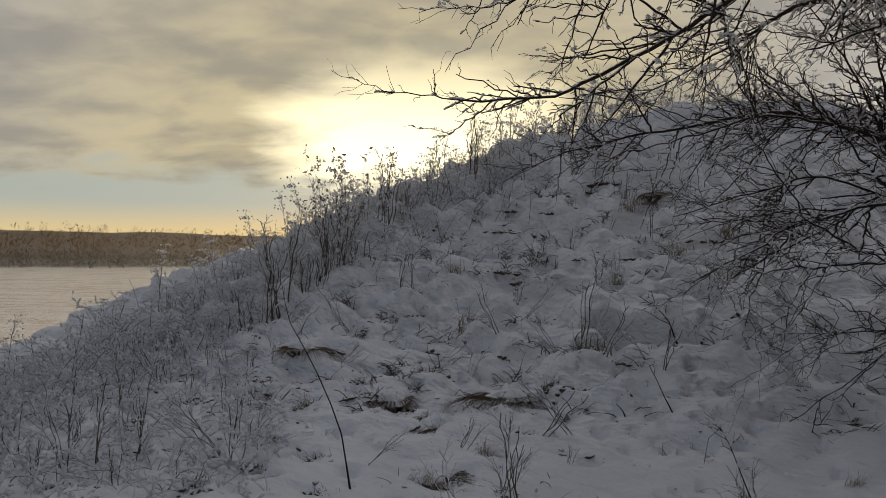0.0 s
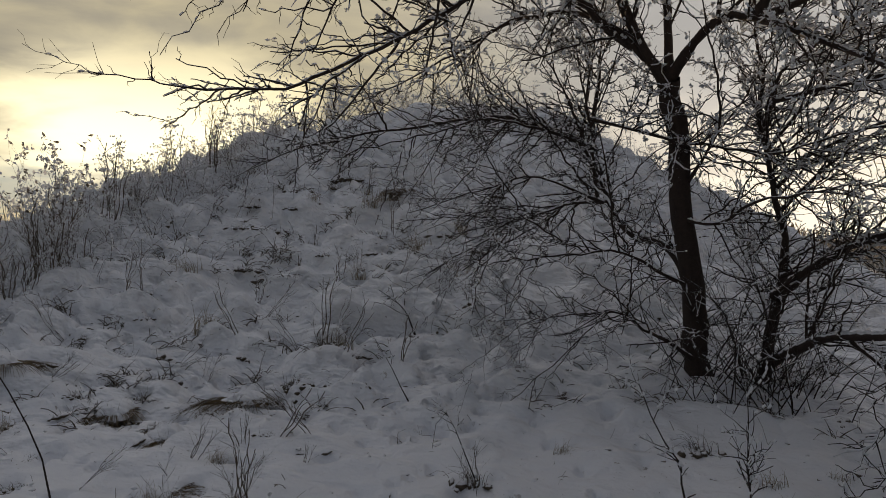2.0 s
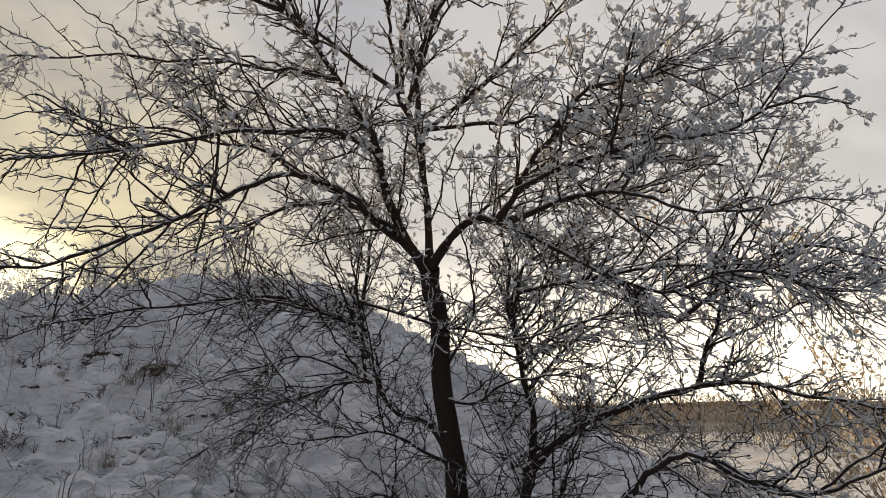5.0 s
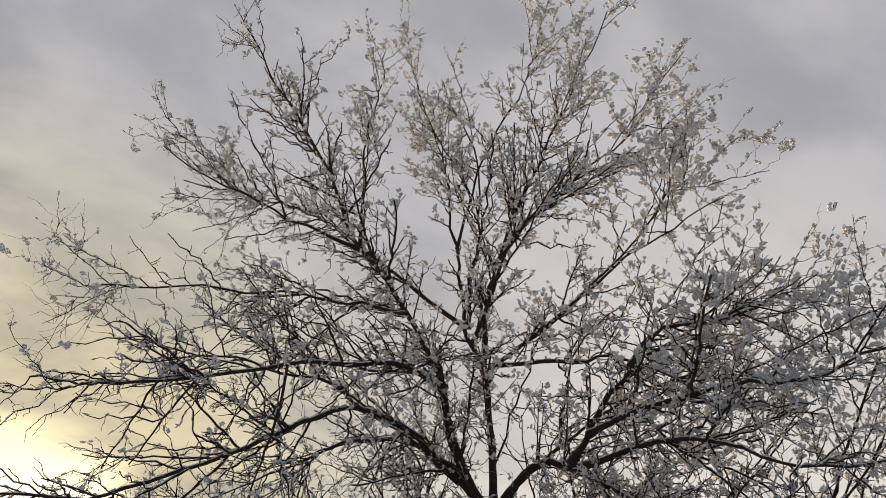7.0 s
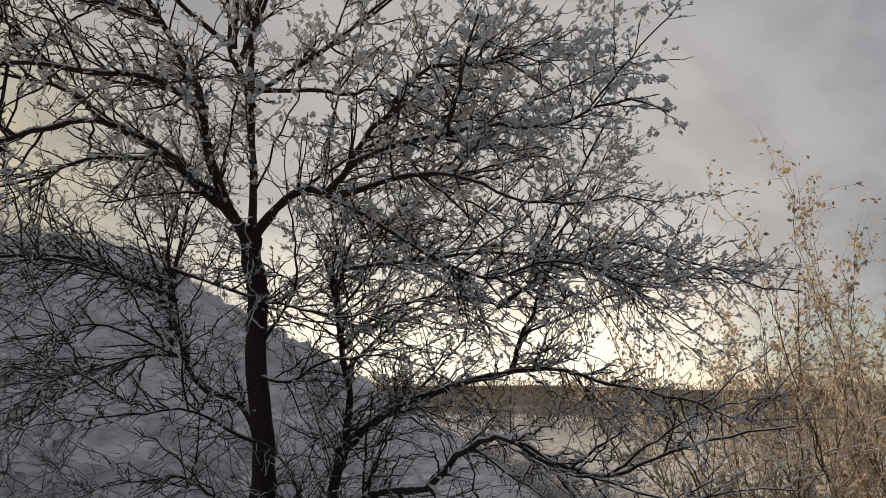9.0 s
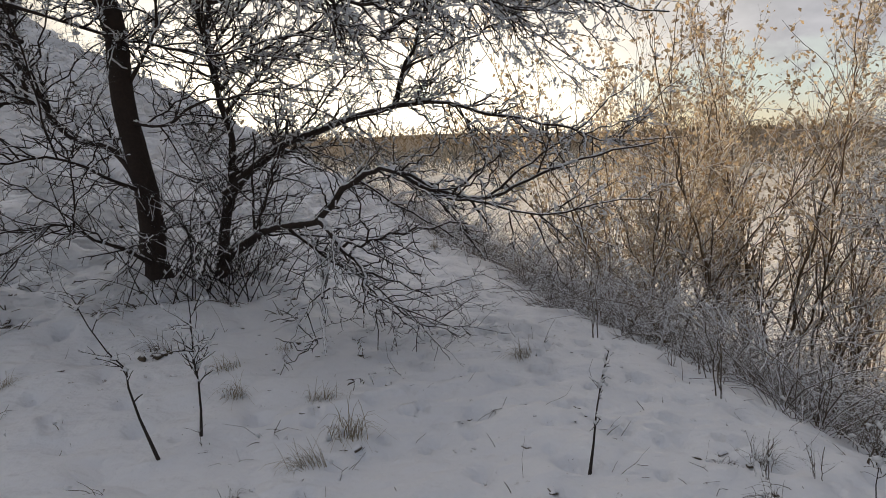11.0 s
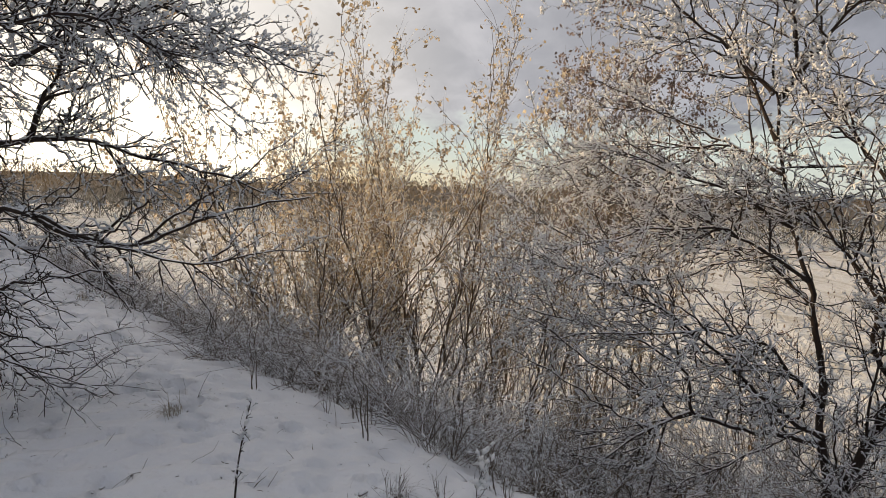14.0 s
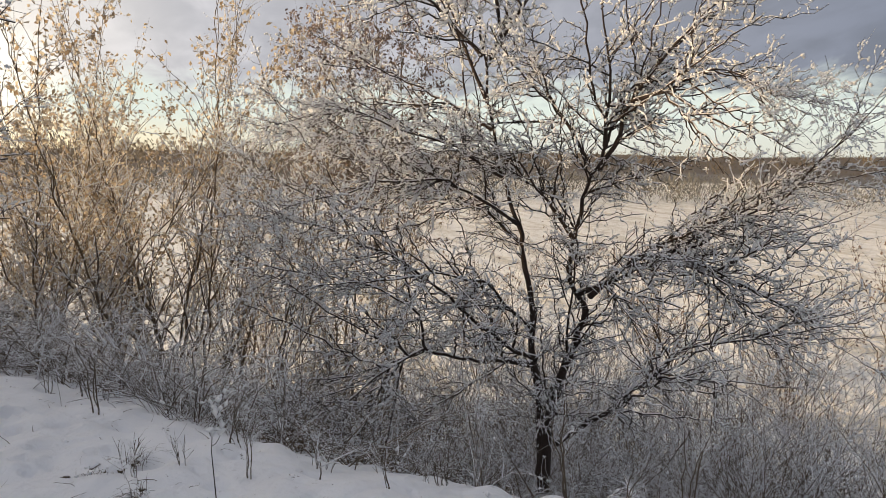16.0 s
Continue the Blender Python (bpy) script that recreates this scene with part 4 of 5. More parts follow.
stand(many_stemmed("brown_bush", "low bush with rusty brown leaves below the bank", "shrub", 46, 14, 3.2, (5, 38), 0.025, 0.5, M_LEAF_BROWN, (0.05, 0.08), 0.15, None, 0.55),
      [(131.0, 19.0, 1.2, 0), (122.0, 22.0, 1.2, 100), (138.5, 23.0, 1.3, 220), (108.0, 20.0, 1.1, 60), (90.0, 21.0, 1.0, 10), (68.0, 21.0, 0.8, 200)])


def edge_point(along, out):
    """A place on the bank: metres along its edge from the foot of the viewer, and metres out from the edge."""
    return 2.476 + 0.656 * along + 0.755 * out, -2.152 + 0.755 * along - 0.656 * out


def thicket(name, label, seed, count, where, tall, bend, mat, rime, thick=0.005, side=5.0, reach=(0.08, 0.34), crumb=(0.007, 0.016)):
    """Arching stems that nobody could count."""
    rng = np.random.default_rng(seed)
    thing = new(name)
    main = []
    xs, ys = where(rng, count)
    zs = ground_height(xs, ys)
    for x, y, z in zip(xs, ys, zs):
        a = rng.uniform(0, 2 * math.pi)
        h = rng.uniform(*tall)
        d = np.array([math.cos(a) * 0.35, math.sin(a) * 0.35, 1.0])
        b = np.array([math.cos(a), math.sin(a), -0.9]) * rng.uniform(*bend)
        q = [np.array([x, y, z - 0.04])]
        for k in range(4):
            d = d + b / 4 + rng.normal(size=3) * 0.12
            d /= np.linalg.norm(d)
            q.append(q[-1] + d * h / 4)
        r = thick * rng.uniform(0.6, 1.3)
        main.append((np.array(q), np.linspace(r, r * 0.5, 5)))
    twigs = sprout(main, rng, side, reach, (0.0025, 0.004), 2, (25, 70), 0.2, 0.25, 0.4, 0.0, 0.16)
    bare, white = coated(twigs, lambda p: min(0.9, 3.0 * rime), rng, 1.6)
    V, F = join([tubes(main, 3), tubes(bare, 3)])
    tagged(mesh_object("stalks", V, F, mat, thing), kind="stuff")
    V, F = tubes(white, 3)
    tagged(mesh_object("frosted_stalks", V, F, M_HOAR, thing), kind="stuff")
    C, S, D = frost_on(twigs + main, rng, 0.6 * rime, crumb)
    V, F = blobs(C, S, rng, D, 1.9)
    tagged(mesh_object("rime", V, F, M_FROST, thing), kind="stuff")
    return tagged(thing, label, "undergrowth", kind="stuff")


def along_bank(lo, hi, near, far):
    def where(rng, n):
        s = rng.uniform(lo, hi, n)
        o = near + (far - near) * rng.random(n) ** 1.3
        o = o + 0.3 * np.sin(s * 1.7) + 0.2 * np.sin(s * 4.3)
        pts = np.array([edge_point(a, b) for a, b in zip(s, o)])
        return pts[:, 0], pts[:, 1]
    return where


thicket("bramble_thicket", "tangled frosted brambles and dry stalks along the bank", 51, 3000, along_bank(3.7, 17.0, 0.35, 3.4), (0.4, 1.5), (0.4, 1.9), M_WEED, 0.14)
thicket("bramble_core", "dark tangle of dead stems at the foot of the shrubs", 55, 2100, along_bank(2.6, 15.0, 0.8, 4.4), (0.4, 1.4), (0.5, 2.2), M_STEM, 0.10, 0.005, 7.0)
thicket("slope_tangle", "dark tangle of twigs on the slope round the bank tree", 56, 1500, along_bank(-6.5, 4.5, 3.6, 6.6), (0.4, 1.2), (0.4, 2.0), M_STEM, 0.14, 0.005, 7.5)
thicket("bank_brush", "dense brush of frosted grey twigs behind the bank tree", 57, 1300, along_bank(-7.5, 3.5, 4.2, 8.6), (1.3, 3.0), (0.4, 1.8), M_TWIG_FROST, 0.18, 0.006, 5.5, (0.15, 0.6))
thicket("reed_bed", "dense dull reeds and grass at the foot of the bank", 58, 2200, along_bank(-8.0, 12.0, 7.0, 12.5), (0.8, 1.9), (0.1, 0.8), M_STEM, 0.04, 0.007, 3.0, (0.15, 0.5))
thicket("frosted_undergrowth", "white-rimed undergrowth on the slope below the bank", 52, 1300, along_bank(-9.0, 4.0, 4.2, 9.0), (0.35, 0.9), (0.3, 1.5), M_TWIG_FROST, 0.34)
thicket("bank_lip_growth", "sparse frosted stalks along the lip of the bank", 54, 170, along_bank(-7.0, 4.5, 0.2, 3.2), (0.15, 0.5), (0.3, 1.5), M_TWIG_FROST, 0.3)
thicket("field_edge_growth", "tall dry frosted grass at the foot of the bank", 53, 1000, along_bank(2.0, 30.0, 4.0, 9.0), (0.5, 1.1), (0.1, 0.9), M_STRAW, 0.06, 0.006, 4.0)


# ---- the distance ----
def far_wood(name, label, seed, count, ring, tall, mat, spread, m, wide):
    """A far belt of trees: crowns of many short fine strokes."""
    rng = np.random.default_rng(seed)
    az = rng.uniform(*spread, count)
    dist = ring(az, rng)
    x, y = dist * np.sin(np.radians(az)), dist * np.cos(np.radians(az))
    z = ground_shape(x, y)
    h = np.interp(az, (-10, 45, 85, 110), (0.8, 1.15, 1.0, 0.72)) * rng.uniform(*tall, count) * (0.85 + 0.3 * value_noise(x, y, 26.0, 3))
    n = count * m
    rep = lambda a: np.repeat(a, m)
    H, X, Y, Z = rep(h), rep(x), rep(y), rep(z)
    up = rng.random(n)
    girth = H * 0.30 * np.sqrt(np.clip(1.02 - (2 * up - 0.9) ** 2, 0.05, 1))
    a = rng.uniform(0, 2 * np.pi, n)
    r = girth * np.sqrt(rng.random(n))
    foot = np.stack([X + r * np.cos(a), Y + r * np.sin(a), Z + H * 0.82 * up], -1)
    long = H * rng.uniform(0.10, 0.26, n)
    tip = foot + np.stack([0.45 * np.cos(a) + 0.3 * rng.normal(size=n), 0.45 * np.sin(a) + 0.3 * rng.normal(size=n), rng.uniform(0.5, 1.0, n)], -1) * long[:, None]
    b = rng.uniform(0, np.pi, n)
    w = np.stack([np.cos(b), np.sin(b), 0 * b], -1) * (H * rng.uniform(*wide, n))[:, None]
    mid = 0.5 * (foot + tip)
    V = np.stack([foot, mid + w, tip, mid - w], 1).reshape(-1, 3)
    F = np.arange(4 * n).reshape(n, 4)
    return tagged(mesh_object(name, V, F, mat, smooth=False), label, "wood", kind="stuff")


def belt(az, rng):
    return np.interp(az, [-60, -10, 45, 60, 100, 140], [196, 190, 135, 122, 112, 102]) + 60 * rng.random(len(az)) ** 1.5


far_wood("far_hedge", "brown leafless wood along the far edge of the field", 61, 3000, belt, (4.0, 7.0), M_WOOD_FAR, (-60, 145), 34, (0.006, 0.020))
far_wood("hill_wood", "hazy bare woods on the far hills", 62, 2600, lambda az, rng: 240 + 480 * rng.random(len(az)) ** 0.8, (9.0, 15.0), M_WOOD_HILL, (-60, 145), 24, (0.012, 0.034))

# ---- weeds on the mound ----
def tall_weed(name, label, seed, height, stems, umbels):
    """A dry umbel plant or mugwort with snow on its heads."""
    rng = np.random.default_rng(seed)
    thing = new(name)
    main = []
    for k in range(stems):
        a = rng.uniform(0, 2 * math.pi)
        h = height * rng.uniform(0.7, 1.0)
        t = 0.12 * rng.random() + 0.05 * k
        foot = np.array([math.cos(a), math.sin(a), 0]) * 0.05
        out = np.array([math.cos(a), math.sin(a), 0]) * t
        q = np.array([foot + h * u * u * out + (0, 0, h * u - 0.06) for u in np.linspace(0, 1, 9)]) + rng.normal(size=(9, 3)) * 0.008
        main.append((q, np.linspace(0.007, 0.004, 9) if umbels else np.linspace(0.0065, 0.004, 9)))
    side = sprout(main, rng, 9.0, (0.12, 0.40), (0.0035, 0.0055), 5, (25, 55), 0.35, 0.35, 0.2, 0.0, 0.08)
    fine = sprout(side, rng, 15.0, (0.04, 0.14), (0.002, 0.0028), 1, (25, 65), 0.3, 0.3, 0.3, 0.0, 0.12)
    V, F = join([tubes(main, 4), tubes(side, 3)])
    mesh_object("stalk", V, F, M_WEED, thing)
    V, F = tubes([(p, 1.7 * r) for p, r in fine], 3)
    tagged(mesh_object("frosted_shoot", V, F, M_HOAR, thing), "fine shoots furred with frost", kind="stuff")
    ends = np.array([p[-1] for p, _ in (main + side if umbels else fine + side)])
    C, S = [], []
    for e in ends:
        for k in range(rng.integers(5, 10) if umbels else 1):
            C.append(e + rng.normal(size=3) * (0.055, 0.055, 0.012) * (1 if umbels else 0.3))
            S.append(rng.uniform(0.010, 0.026) if umbels else rng.uniform(0.004, 0.010))
    V, F = blobs(np.array(C), np.array(S), rng)
    tagged(mesh_object("seed_head_snow", V, F, M_FROST, thing), "snow-capped seed heads", kind="stuff")
    return tagged(thing, label, "weed", group="dry weeds on the mound")


def scatter(things, places, rng, sizes=(0.75, 1.2), sink=0.03, shares=None):
    """Each place takes one of the things, turned and sized at random."""
    placed = set()
    for k, (x, y) in enumerate(places):
        k = rng.choice(len(things), p=shares)
        s = rng.uniform(*sizes)
        m = pose(x, y, ground_at(x, y) - sink, rng.normal() * 5, rng.normal() * 5, rng.uniform(0, 360)) @ Matrix.Diagonal((s, s, s, 1))
        if k in placed:
            copy_thing(things[k], m)
        else:
            things[k].matrix_basis = m
            placed.add(k)


WEEDS = [tall_weed("dry_umbel", "dry brown umbel plant capped with snow", 71, 1.35, 1, True),
         tall_weed("dry_umbel", "dry brown umbel plant capped with snow", 72, 1.05, 2, True),
         tall_weed("dry_mugwort", "frosted dry mugwort with many fine side shoots", 73, 0.9, 3, False),
         tall_weed("dry_mugwort", "frosted dry mugwort with many fine side shoots", 74, 0.7, 4, False),
         tall_weed("dry_tansy", "stiff dry tansy stalks with snowy heads", 75, 0.85, 3, True)]
_rng = np.random.default_rng(9)
ridge, low_ridge = [], []
for k in range(105):   # along the skyline of the left flank
    az = -25 + 37 * _rng.random()
    (ridge if az > -12 else low_ridge).append(polar(az, np.interp(az, [-31, -12, 0, 12], [9.0, 10.8, 11.8, 12.7]) + _rng.normal() * 0.7))
for k in range(36):  # the weedy foot of the flank
    low_ridge.append(polar(_rng.uniform(-37, -13), _rng.uniform(5.0, 10.0)))
for k in range(30):   # over the crest
    ridge.append(polar(_rng.uniform(5, 40), _rng.uniform(12.6, 14.2)))
scatter(WEEDS, ridge, _rng, (0.45, 1.0), 0.03, (0.14, 0.2, 0.24, 0.22, 0.2))
for x, y in low_ridge:
    k = _rng.uniform(0.3, 0.75)
    copy_thing(WEEDS[_rng.integers(5)], pose(x, y, ground_at(x, y) - 0.03, _rng.normal() * 6, _rng.normal() * 6, _rng.uniform(0, 360)) @ Matrix.Diagonal((k, k, k, 1)))
for k, (x, y, tall) in enumerate([(-1.42, 10.41, 1.2), (-1.3, 10.5, 1.1), (-0.01, 11.53, 0.94), (-0.57, 11.36, 0.91), (0.93, 12.36, 0.81), (-1.05, 10.63, 0.96), (-2.59, 10.32, 0.83),
                                  (-3.47, 9.54, 0.74), (0.55, 12.1, 0.75), (-3.1, 8.2, 0.7)]):
    copy_thing(WEEDS[k % 2], pose(x, y, ground_at(x, y) - 0.03, 0, 0, 70 * k) @ Matrix.Diagonal((tall / 1.1,) * 3 + (1,)))


def flank(rng, n):
    az = rng.uniform(-38, 9, n)
    dist = np.interp(az, [-38, -25, -12, 0, 9], [6.5, 8.5, 10.3, 11.6, 12.3]) + rng.normal(size=n) * 1.0
    return dist * np.sin(np.radians(az)), dist * np.cos(np.radians(az))


def foot(rng, n):
    az, dist = rng.uniform(-40, -12, n), rng.uniform(4.5, 9.5, n)
    return dist * np.sin(np.radians(az)), dist * np.cos(np.radians(az))


def crest(rng, n):
    az = rng.uniform(2, 46, n)
    dist = 13.5 + rng.normal(size=n) * 0.6
    return dist * np.sin(np.radians(az)), dist * np.cos(np.radians(az))


def face(rng, n):
    az, dist = rng.uniform(-14, 48, n), rng.uniform(6.0, 13.5, n)
    x, y = dist * np.sin(np.radians(az)), dist * np.cos(np.radians(az))
    keep = value_noise(x, y, 0.8, 12) > -0.25
    return x[keep], y[keep]


thicket("weed_thicket", "dense frosted dead weeds on the flank of the mound", 81, 2200, flank, (0.2, 0.62), (0.2, 1.3), M_WEED, 0.5, 0.0045, 14.0, (0.05, 0.2), (0.009, 0.022))
thicket("foot_weeds", "frosted dry weeds at the foot of the flank", 84, 1100, foot, (0.12, 0.42), (0.3, 1.6), M_FROST_WEED, 0.5, 0.0045, 14.0, (0.04, 0.16), (0.008, 0.018))
thicket("crest_grass", "frosted dead grass along the crest of the mound", 82, 1200, crest, (0.15, 0.5), (0.1, 0.9), M_FROST_WEED, 0.25, 0.003, 6.0)
def clumps(where, per, spread):
    """The same places with several stems at each."""
    def places(rng, n):
        x, y = where(rng, n // per)
        k = rng.poisson(per, len(x))
        w = np.repeat(rng.uniform(0.4, 1.4, len(x)), k)
        return np.repeat(x, k) + rng.normal(size=k.sum()) * spread * w, np.repeat(y, k) + rng.normal(size=k.sum()) * spread * 0.5 * w
    return places


# dead grass, thickened so its dark clumps also stand in for small drift shadows
thicket("face_grass_shade", "sodden dead grass on the mound face, its dark clumps also standing in for small drift shadows", 83, 6000, clumps(face, 11, 0.055), (0.07, 0.21), (0.4, 1.9), M_SOD, 0.05, 0.0055, 1.5)


def sod_gaps():
    """Dark turf that shows in the hollows between the drifts."""
    rng = np.random.default_rng(88)
    x, y = face(rng, 260)
    fx, fy = foot(rng, 90)
    x, y = np.concatenate([x, fx]), np.concatenate([y, fy])
    size = 0.012 + 0.03 * rng.random(len(x)) ** 2.2
    C, S = [], []
    for k in range(5):
        dx, dy = rng.normal(size=len(x)) * size * 1.5, rng.normal(size=len(x)) * size * 0.7
        C.append(np.stack([x + dx, y + dy, ground_height(x + dx, y + dy) - 0.35 * size + 0.006], -1))
        S.append(size * rng.uniform(0.45, 0.9, len(x)))
    C, S = np.concatenate(C), np.concatenate(S)
    V, F = blobs(C, S, rng, rng.normal(size=(len(C), 3)) * (1, 0.6, 0.4), 1.7)
    tagged(mesh_object("sod_gap", V, F, M_SOD), "dark turf showing between the snowdrifts", "turf", kind="stuff")


sod_gaps()


def near_snow(rng, n):
    az, dist = rng.uniform(-20, 112, n), rng.uniform(2.4, 8.0, n)
    x, y = dist * np.sin(np.radians(az)), dist * np.cos(np.radians(az))
    keep = (0.755 * x - 0.656 * y < 3.4) & (value_noise(x, y, 0.7, 14) > -0.1)
    return x[keep], y[keep]


def tree_foot(rng, n):
    return 4.45 + rng.normal(size=n) * 0.33, 5.05 + rng.normal(size=n) * 0.28


thicket("snow_stubs", "short dead stubs and crumbs scattered over snow", 85, 2600, clumps(near_snow, 4, 0.05), (0.03, 0.15), (0.3, 2.4), M_SOD, 0.05, 0.0026, 3.0)
def litter():
    """Dark bits of leaf and stem half sunk in the snow."""
    rng = np.random.default_rng(87)
    az = np.radians(np.concatenate([rng.uniform(-16, 48, 900), rng.uniform(45, 112, 420)]))
    dist = np.concatenate([rng.uniform(3.0, 13.0, 900), rng.uniform(2.2, 7.0, 420)])
    x, y = dist * np.sin(az), dist * np.cos(az)
    keep = 0.755 * x - 0.656 * y < 3.2
    x, y = x[keep], y[keep]
    C = np.stack([x, y, ground_height(x, y) - 0.004], -1)
    V, F = blobs(C, 0.005 + 0.02 * rng.random(len(C)) ** 2.5, rng, rng.normal(size=(len(C), 3)) * (1, 1, 0.5), rng.uniform(1.0, 3.2, (len(C), 1, 1)))
    tagged(mesh_object("litter", V, F, M_WEED), "dark bits of leaf and stem in the snow", "litter", kind="stuff")


litter()
thicket("root_suckers", "thin suckers round the foot of the apple tree", 86, 85, tree_foot, (0.35, 1.4), (0.1, 0.9), M_TWIG, 0.12, 0.006, 9.0)
edge_weeds = [edge_point(_rng.uniform(0.3, 12.0), _rng.uniform(-0.45, 0.7)) for k in range(38)]
for k, (x, y) in enumerate(edge_weeds):
    s = _rng.uniform(0.5, 1.0)
    copy_thing(WEEDS[2 + _rng.integers(2)], pose(x, y, ground_at(x, y) - 0.03, _rng.normal() * 12, _rng.normal() * 12, _rng.uniform(0, 360)) @ Matrix.Diagonal((s, s, s, 1)))


for k, (x, y, tall) in enumerate([(-1.34, 9.20, 1.25), (-1.12, 9.30, 1.25), (-1.49, 9.40, 1.25), (-1.40, 8.89, 1.25), (-1.18, 8.99, 1.25), (-1.55, 9.09, 1.25), (-1.24, 9.52, 1.25), (-1.02, 9.62, 1.25), (-1.39, 9.72, 1.25), (-1.98, 8.37, 1.25), (-1.76, 8.47, 1.25), (-2.13, 8.57, 1.25), (-1.79, 8.62, 1.25), (-1.57, 8.72, 1.25), (-1.94, 8.82, 1.25), (-2.06, 7.94, 1.25), (-1.84, 8.04, 1.25), (-2.21, 8.14, 1.25), (-0.72, 10.58, 1.25), (-0.50, 10.68, 1.25), (-0.87, 10.78, 1.25), (-0.08, 11.20, 1.25), (0.14, 11.30, 1.25), (-0.23, 11.40, 1.25), (0.59, 11.79, 1.25), (0.81, 11.89, 1.25), (0.44, 11.99, 1.25), (3.59, 0.55, 0.60), (4.75, 0.91, 0.70), (3.74, 0.33, 0.50), (3.60, 0.03, 0.50), (4.14, -0.34, 0.65), (3.46, -0.67, 0.50), (5.40, 1.36, 0.60), (4.43, 0.17, 0.55)]):   # bushy clumps on the flank and at the lip of the bank
    copy_thing(WEEDS[2 + k % 2], pose(x, y, ground_at(x, y) - 0.03, _rng.normal() * 8, _rng.normal() * 8, 77 * k) @ Matrix.Diagonal((1.15 * tall, 1.15 * tall, tall, 1)))


stand(many_stemmed("elder_bush", "small bush on the flank with dark withered leaves dusted white", "shrub", 48, 5, 2.6, (3, 20), 0.02, 0.9, M_FROST_WEED, (0.07, 0.13), 0.4, None, 0.8),
      [(-8.2, 9.5, 0.58, 0), (-7.0, 9.9, 0.42, 90), (-10.8, 9.0, 0.22, 200), (-14.5, 8.7, 0.22, 30), (-3.0, 11.2, 0.25, 140)])


# ---- tufts, stalks and saplings in the snow ----
def grass_tuft(name, label, seed, blades, tall, mat, lumps):
    rng = np.random.default_rng(seed)
    thing = new(name)
    paths = []
    for k in range(blades):
        a = rng.uniform(0, 2 * math.pi)
        h = rng.uniform(*tall)
        out = np.array([0.75 * math.cos(a) + 0.5, 0.75 * math.sin(a) - 0.3, 0])
        lean = rng.uniform(0.3, 1.7)
        foot = np.array([rng.normal() * 0.09, rng.normal() * 0.05, 0])
        paths.append((np.array([foot + out * lean * h * 0.55 * u * u + (0, 0, h * (u - 0.55 * lean * u * u * u) - 0.02) for u in np.linspace(0, 1, 5)]),
                      np.linspace(0.0032, 0.0012, 5)))
    V, F = tubes(paths, 3)
    tagged(mesh_object("blade_clump", V, F, mat, thing), kind="stuff")
    if mat is M_SOD:   # dark turf at the foot
        C = rng.normal(size=(16, 3)) * (0.11, 0.05, 0.012) + (0, 0, 0.015)
        V, F = blobs(C, rng.uniform(0.018, 0.05, 16), rng, rng.normal(size=(16, 3)) * (1, 0.5, 0.2), 1.8)
        tagged(mesh_object("turf", V, F, M_SOD, thing), "dark wet turf", kind="stuff")
    C = np.array([(rng.normal() * 0.07, rng.normal() * 0.07, rng.uniform(0.0, 0.10)) for k in range(lumps)])
    V, F = blobs(C, rng.uniform(0.012, 0.035, lumps), rng)
    tagged(mesh_object("snow_dusting", V, F, M_FROST, thing), "snow lying in the tuft", kind="stuff")
    return tagged(thing, label, "grass tuft", group="grass tufts in the snow")


TUFTS = [grass_tuft("grass_tuft", "straw-coloured dead grass tuft bent under snow", 91, 60, (0.16, 0.45), M_STRAW, 9),
         grass_tuft("grass_tuft", "straw-coloured dead grass tuft bent under snow", 92, 45, (0.10, 0.38), M_SOD, 8),
         grass_tuft("dark_tuft", "dark sodden weed tuft poking from snow", 93, 32, (0.05, 0.24), M_SOD, 6)]
near_tufts = [(3.02, 2.41), (2.12, 2.48), (3.16, 3.36), (3.35, 4.21), (3.39, 0.48), (2.67, 2.35), (4.66, 2.18), (3.64, 0.72), (8.43, 5.2), (7.03, 3.82),
              (0.83, 6.39), (0.95, 6.36), (-0.37, 6.31), (0.0, 5.7), (2.49, 4.57), (0.69, 5.5), (1.74, 4.27), (-0.07, 4.71), (0.42, 4.58), (-1.5, 6.67)]
scatter(TUFTS, near_tufts, _rng, (0.45, 0.9), 0.02)
mound_tufts = [(2.01, 8.44), (-0.32, 8.67), (2.77, 10.1), (2.44, 9.69), (1.18, 10.06), (1.1, 8.89), (1.0, 7.57), (1.52, 7.03), (3.18, 8.08), (3.71, 8.67),
               (3.41, 8.94), (0.19, 9.2), (1.61, 10.38), (0.32, 7.99), (2.85, 8.75), (2.41, 10.57)]
for k in range(34):
    mound_tufts.append(polar(_rng.uniform(-10, 45), _rng.uniform(6.5, 12.8)))
for k in range(16):
    mound_tufts.append(polar(_rng.uniform(-25, 5), _rng.uniform(4.3, 7.5)))
for k, (x, y) in enumerate(mound_tufts):
    s = _rng.uniform(0.5, 0.9) if k > 15 else _rng.uniform(1.0, 1.5)
    copy_thing(TUFTS[_rng.integers(3)], pose(x, y, ground_at(x, y) - 0.03, 0, 0, _rng.uniform(0, 360)) @ Matrix.Diagonal((s, s, s * 0.9, 1)))
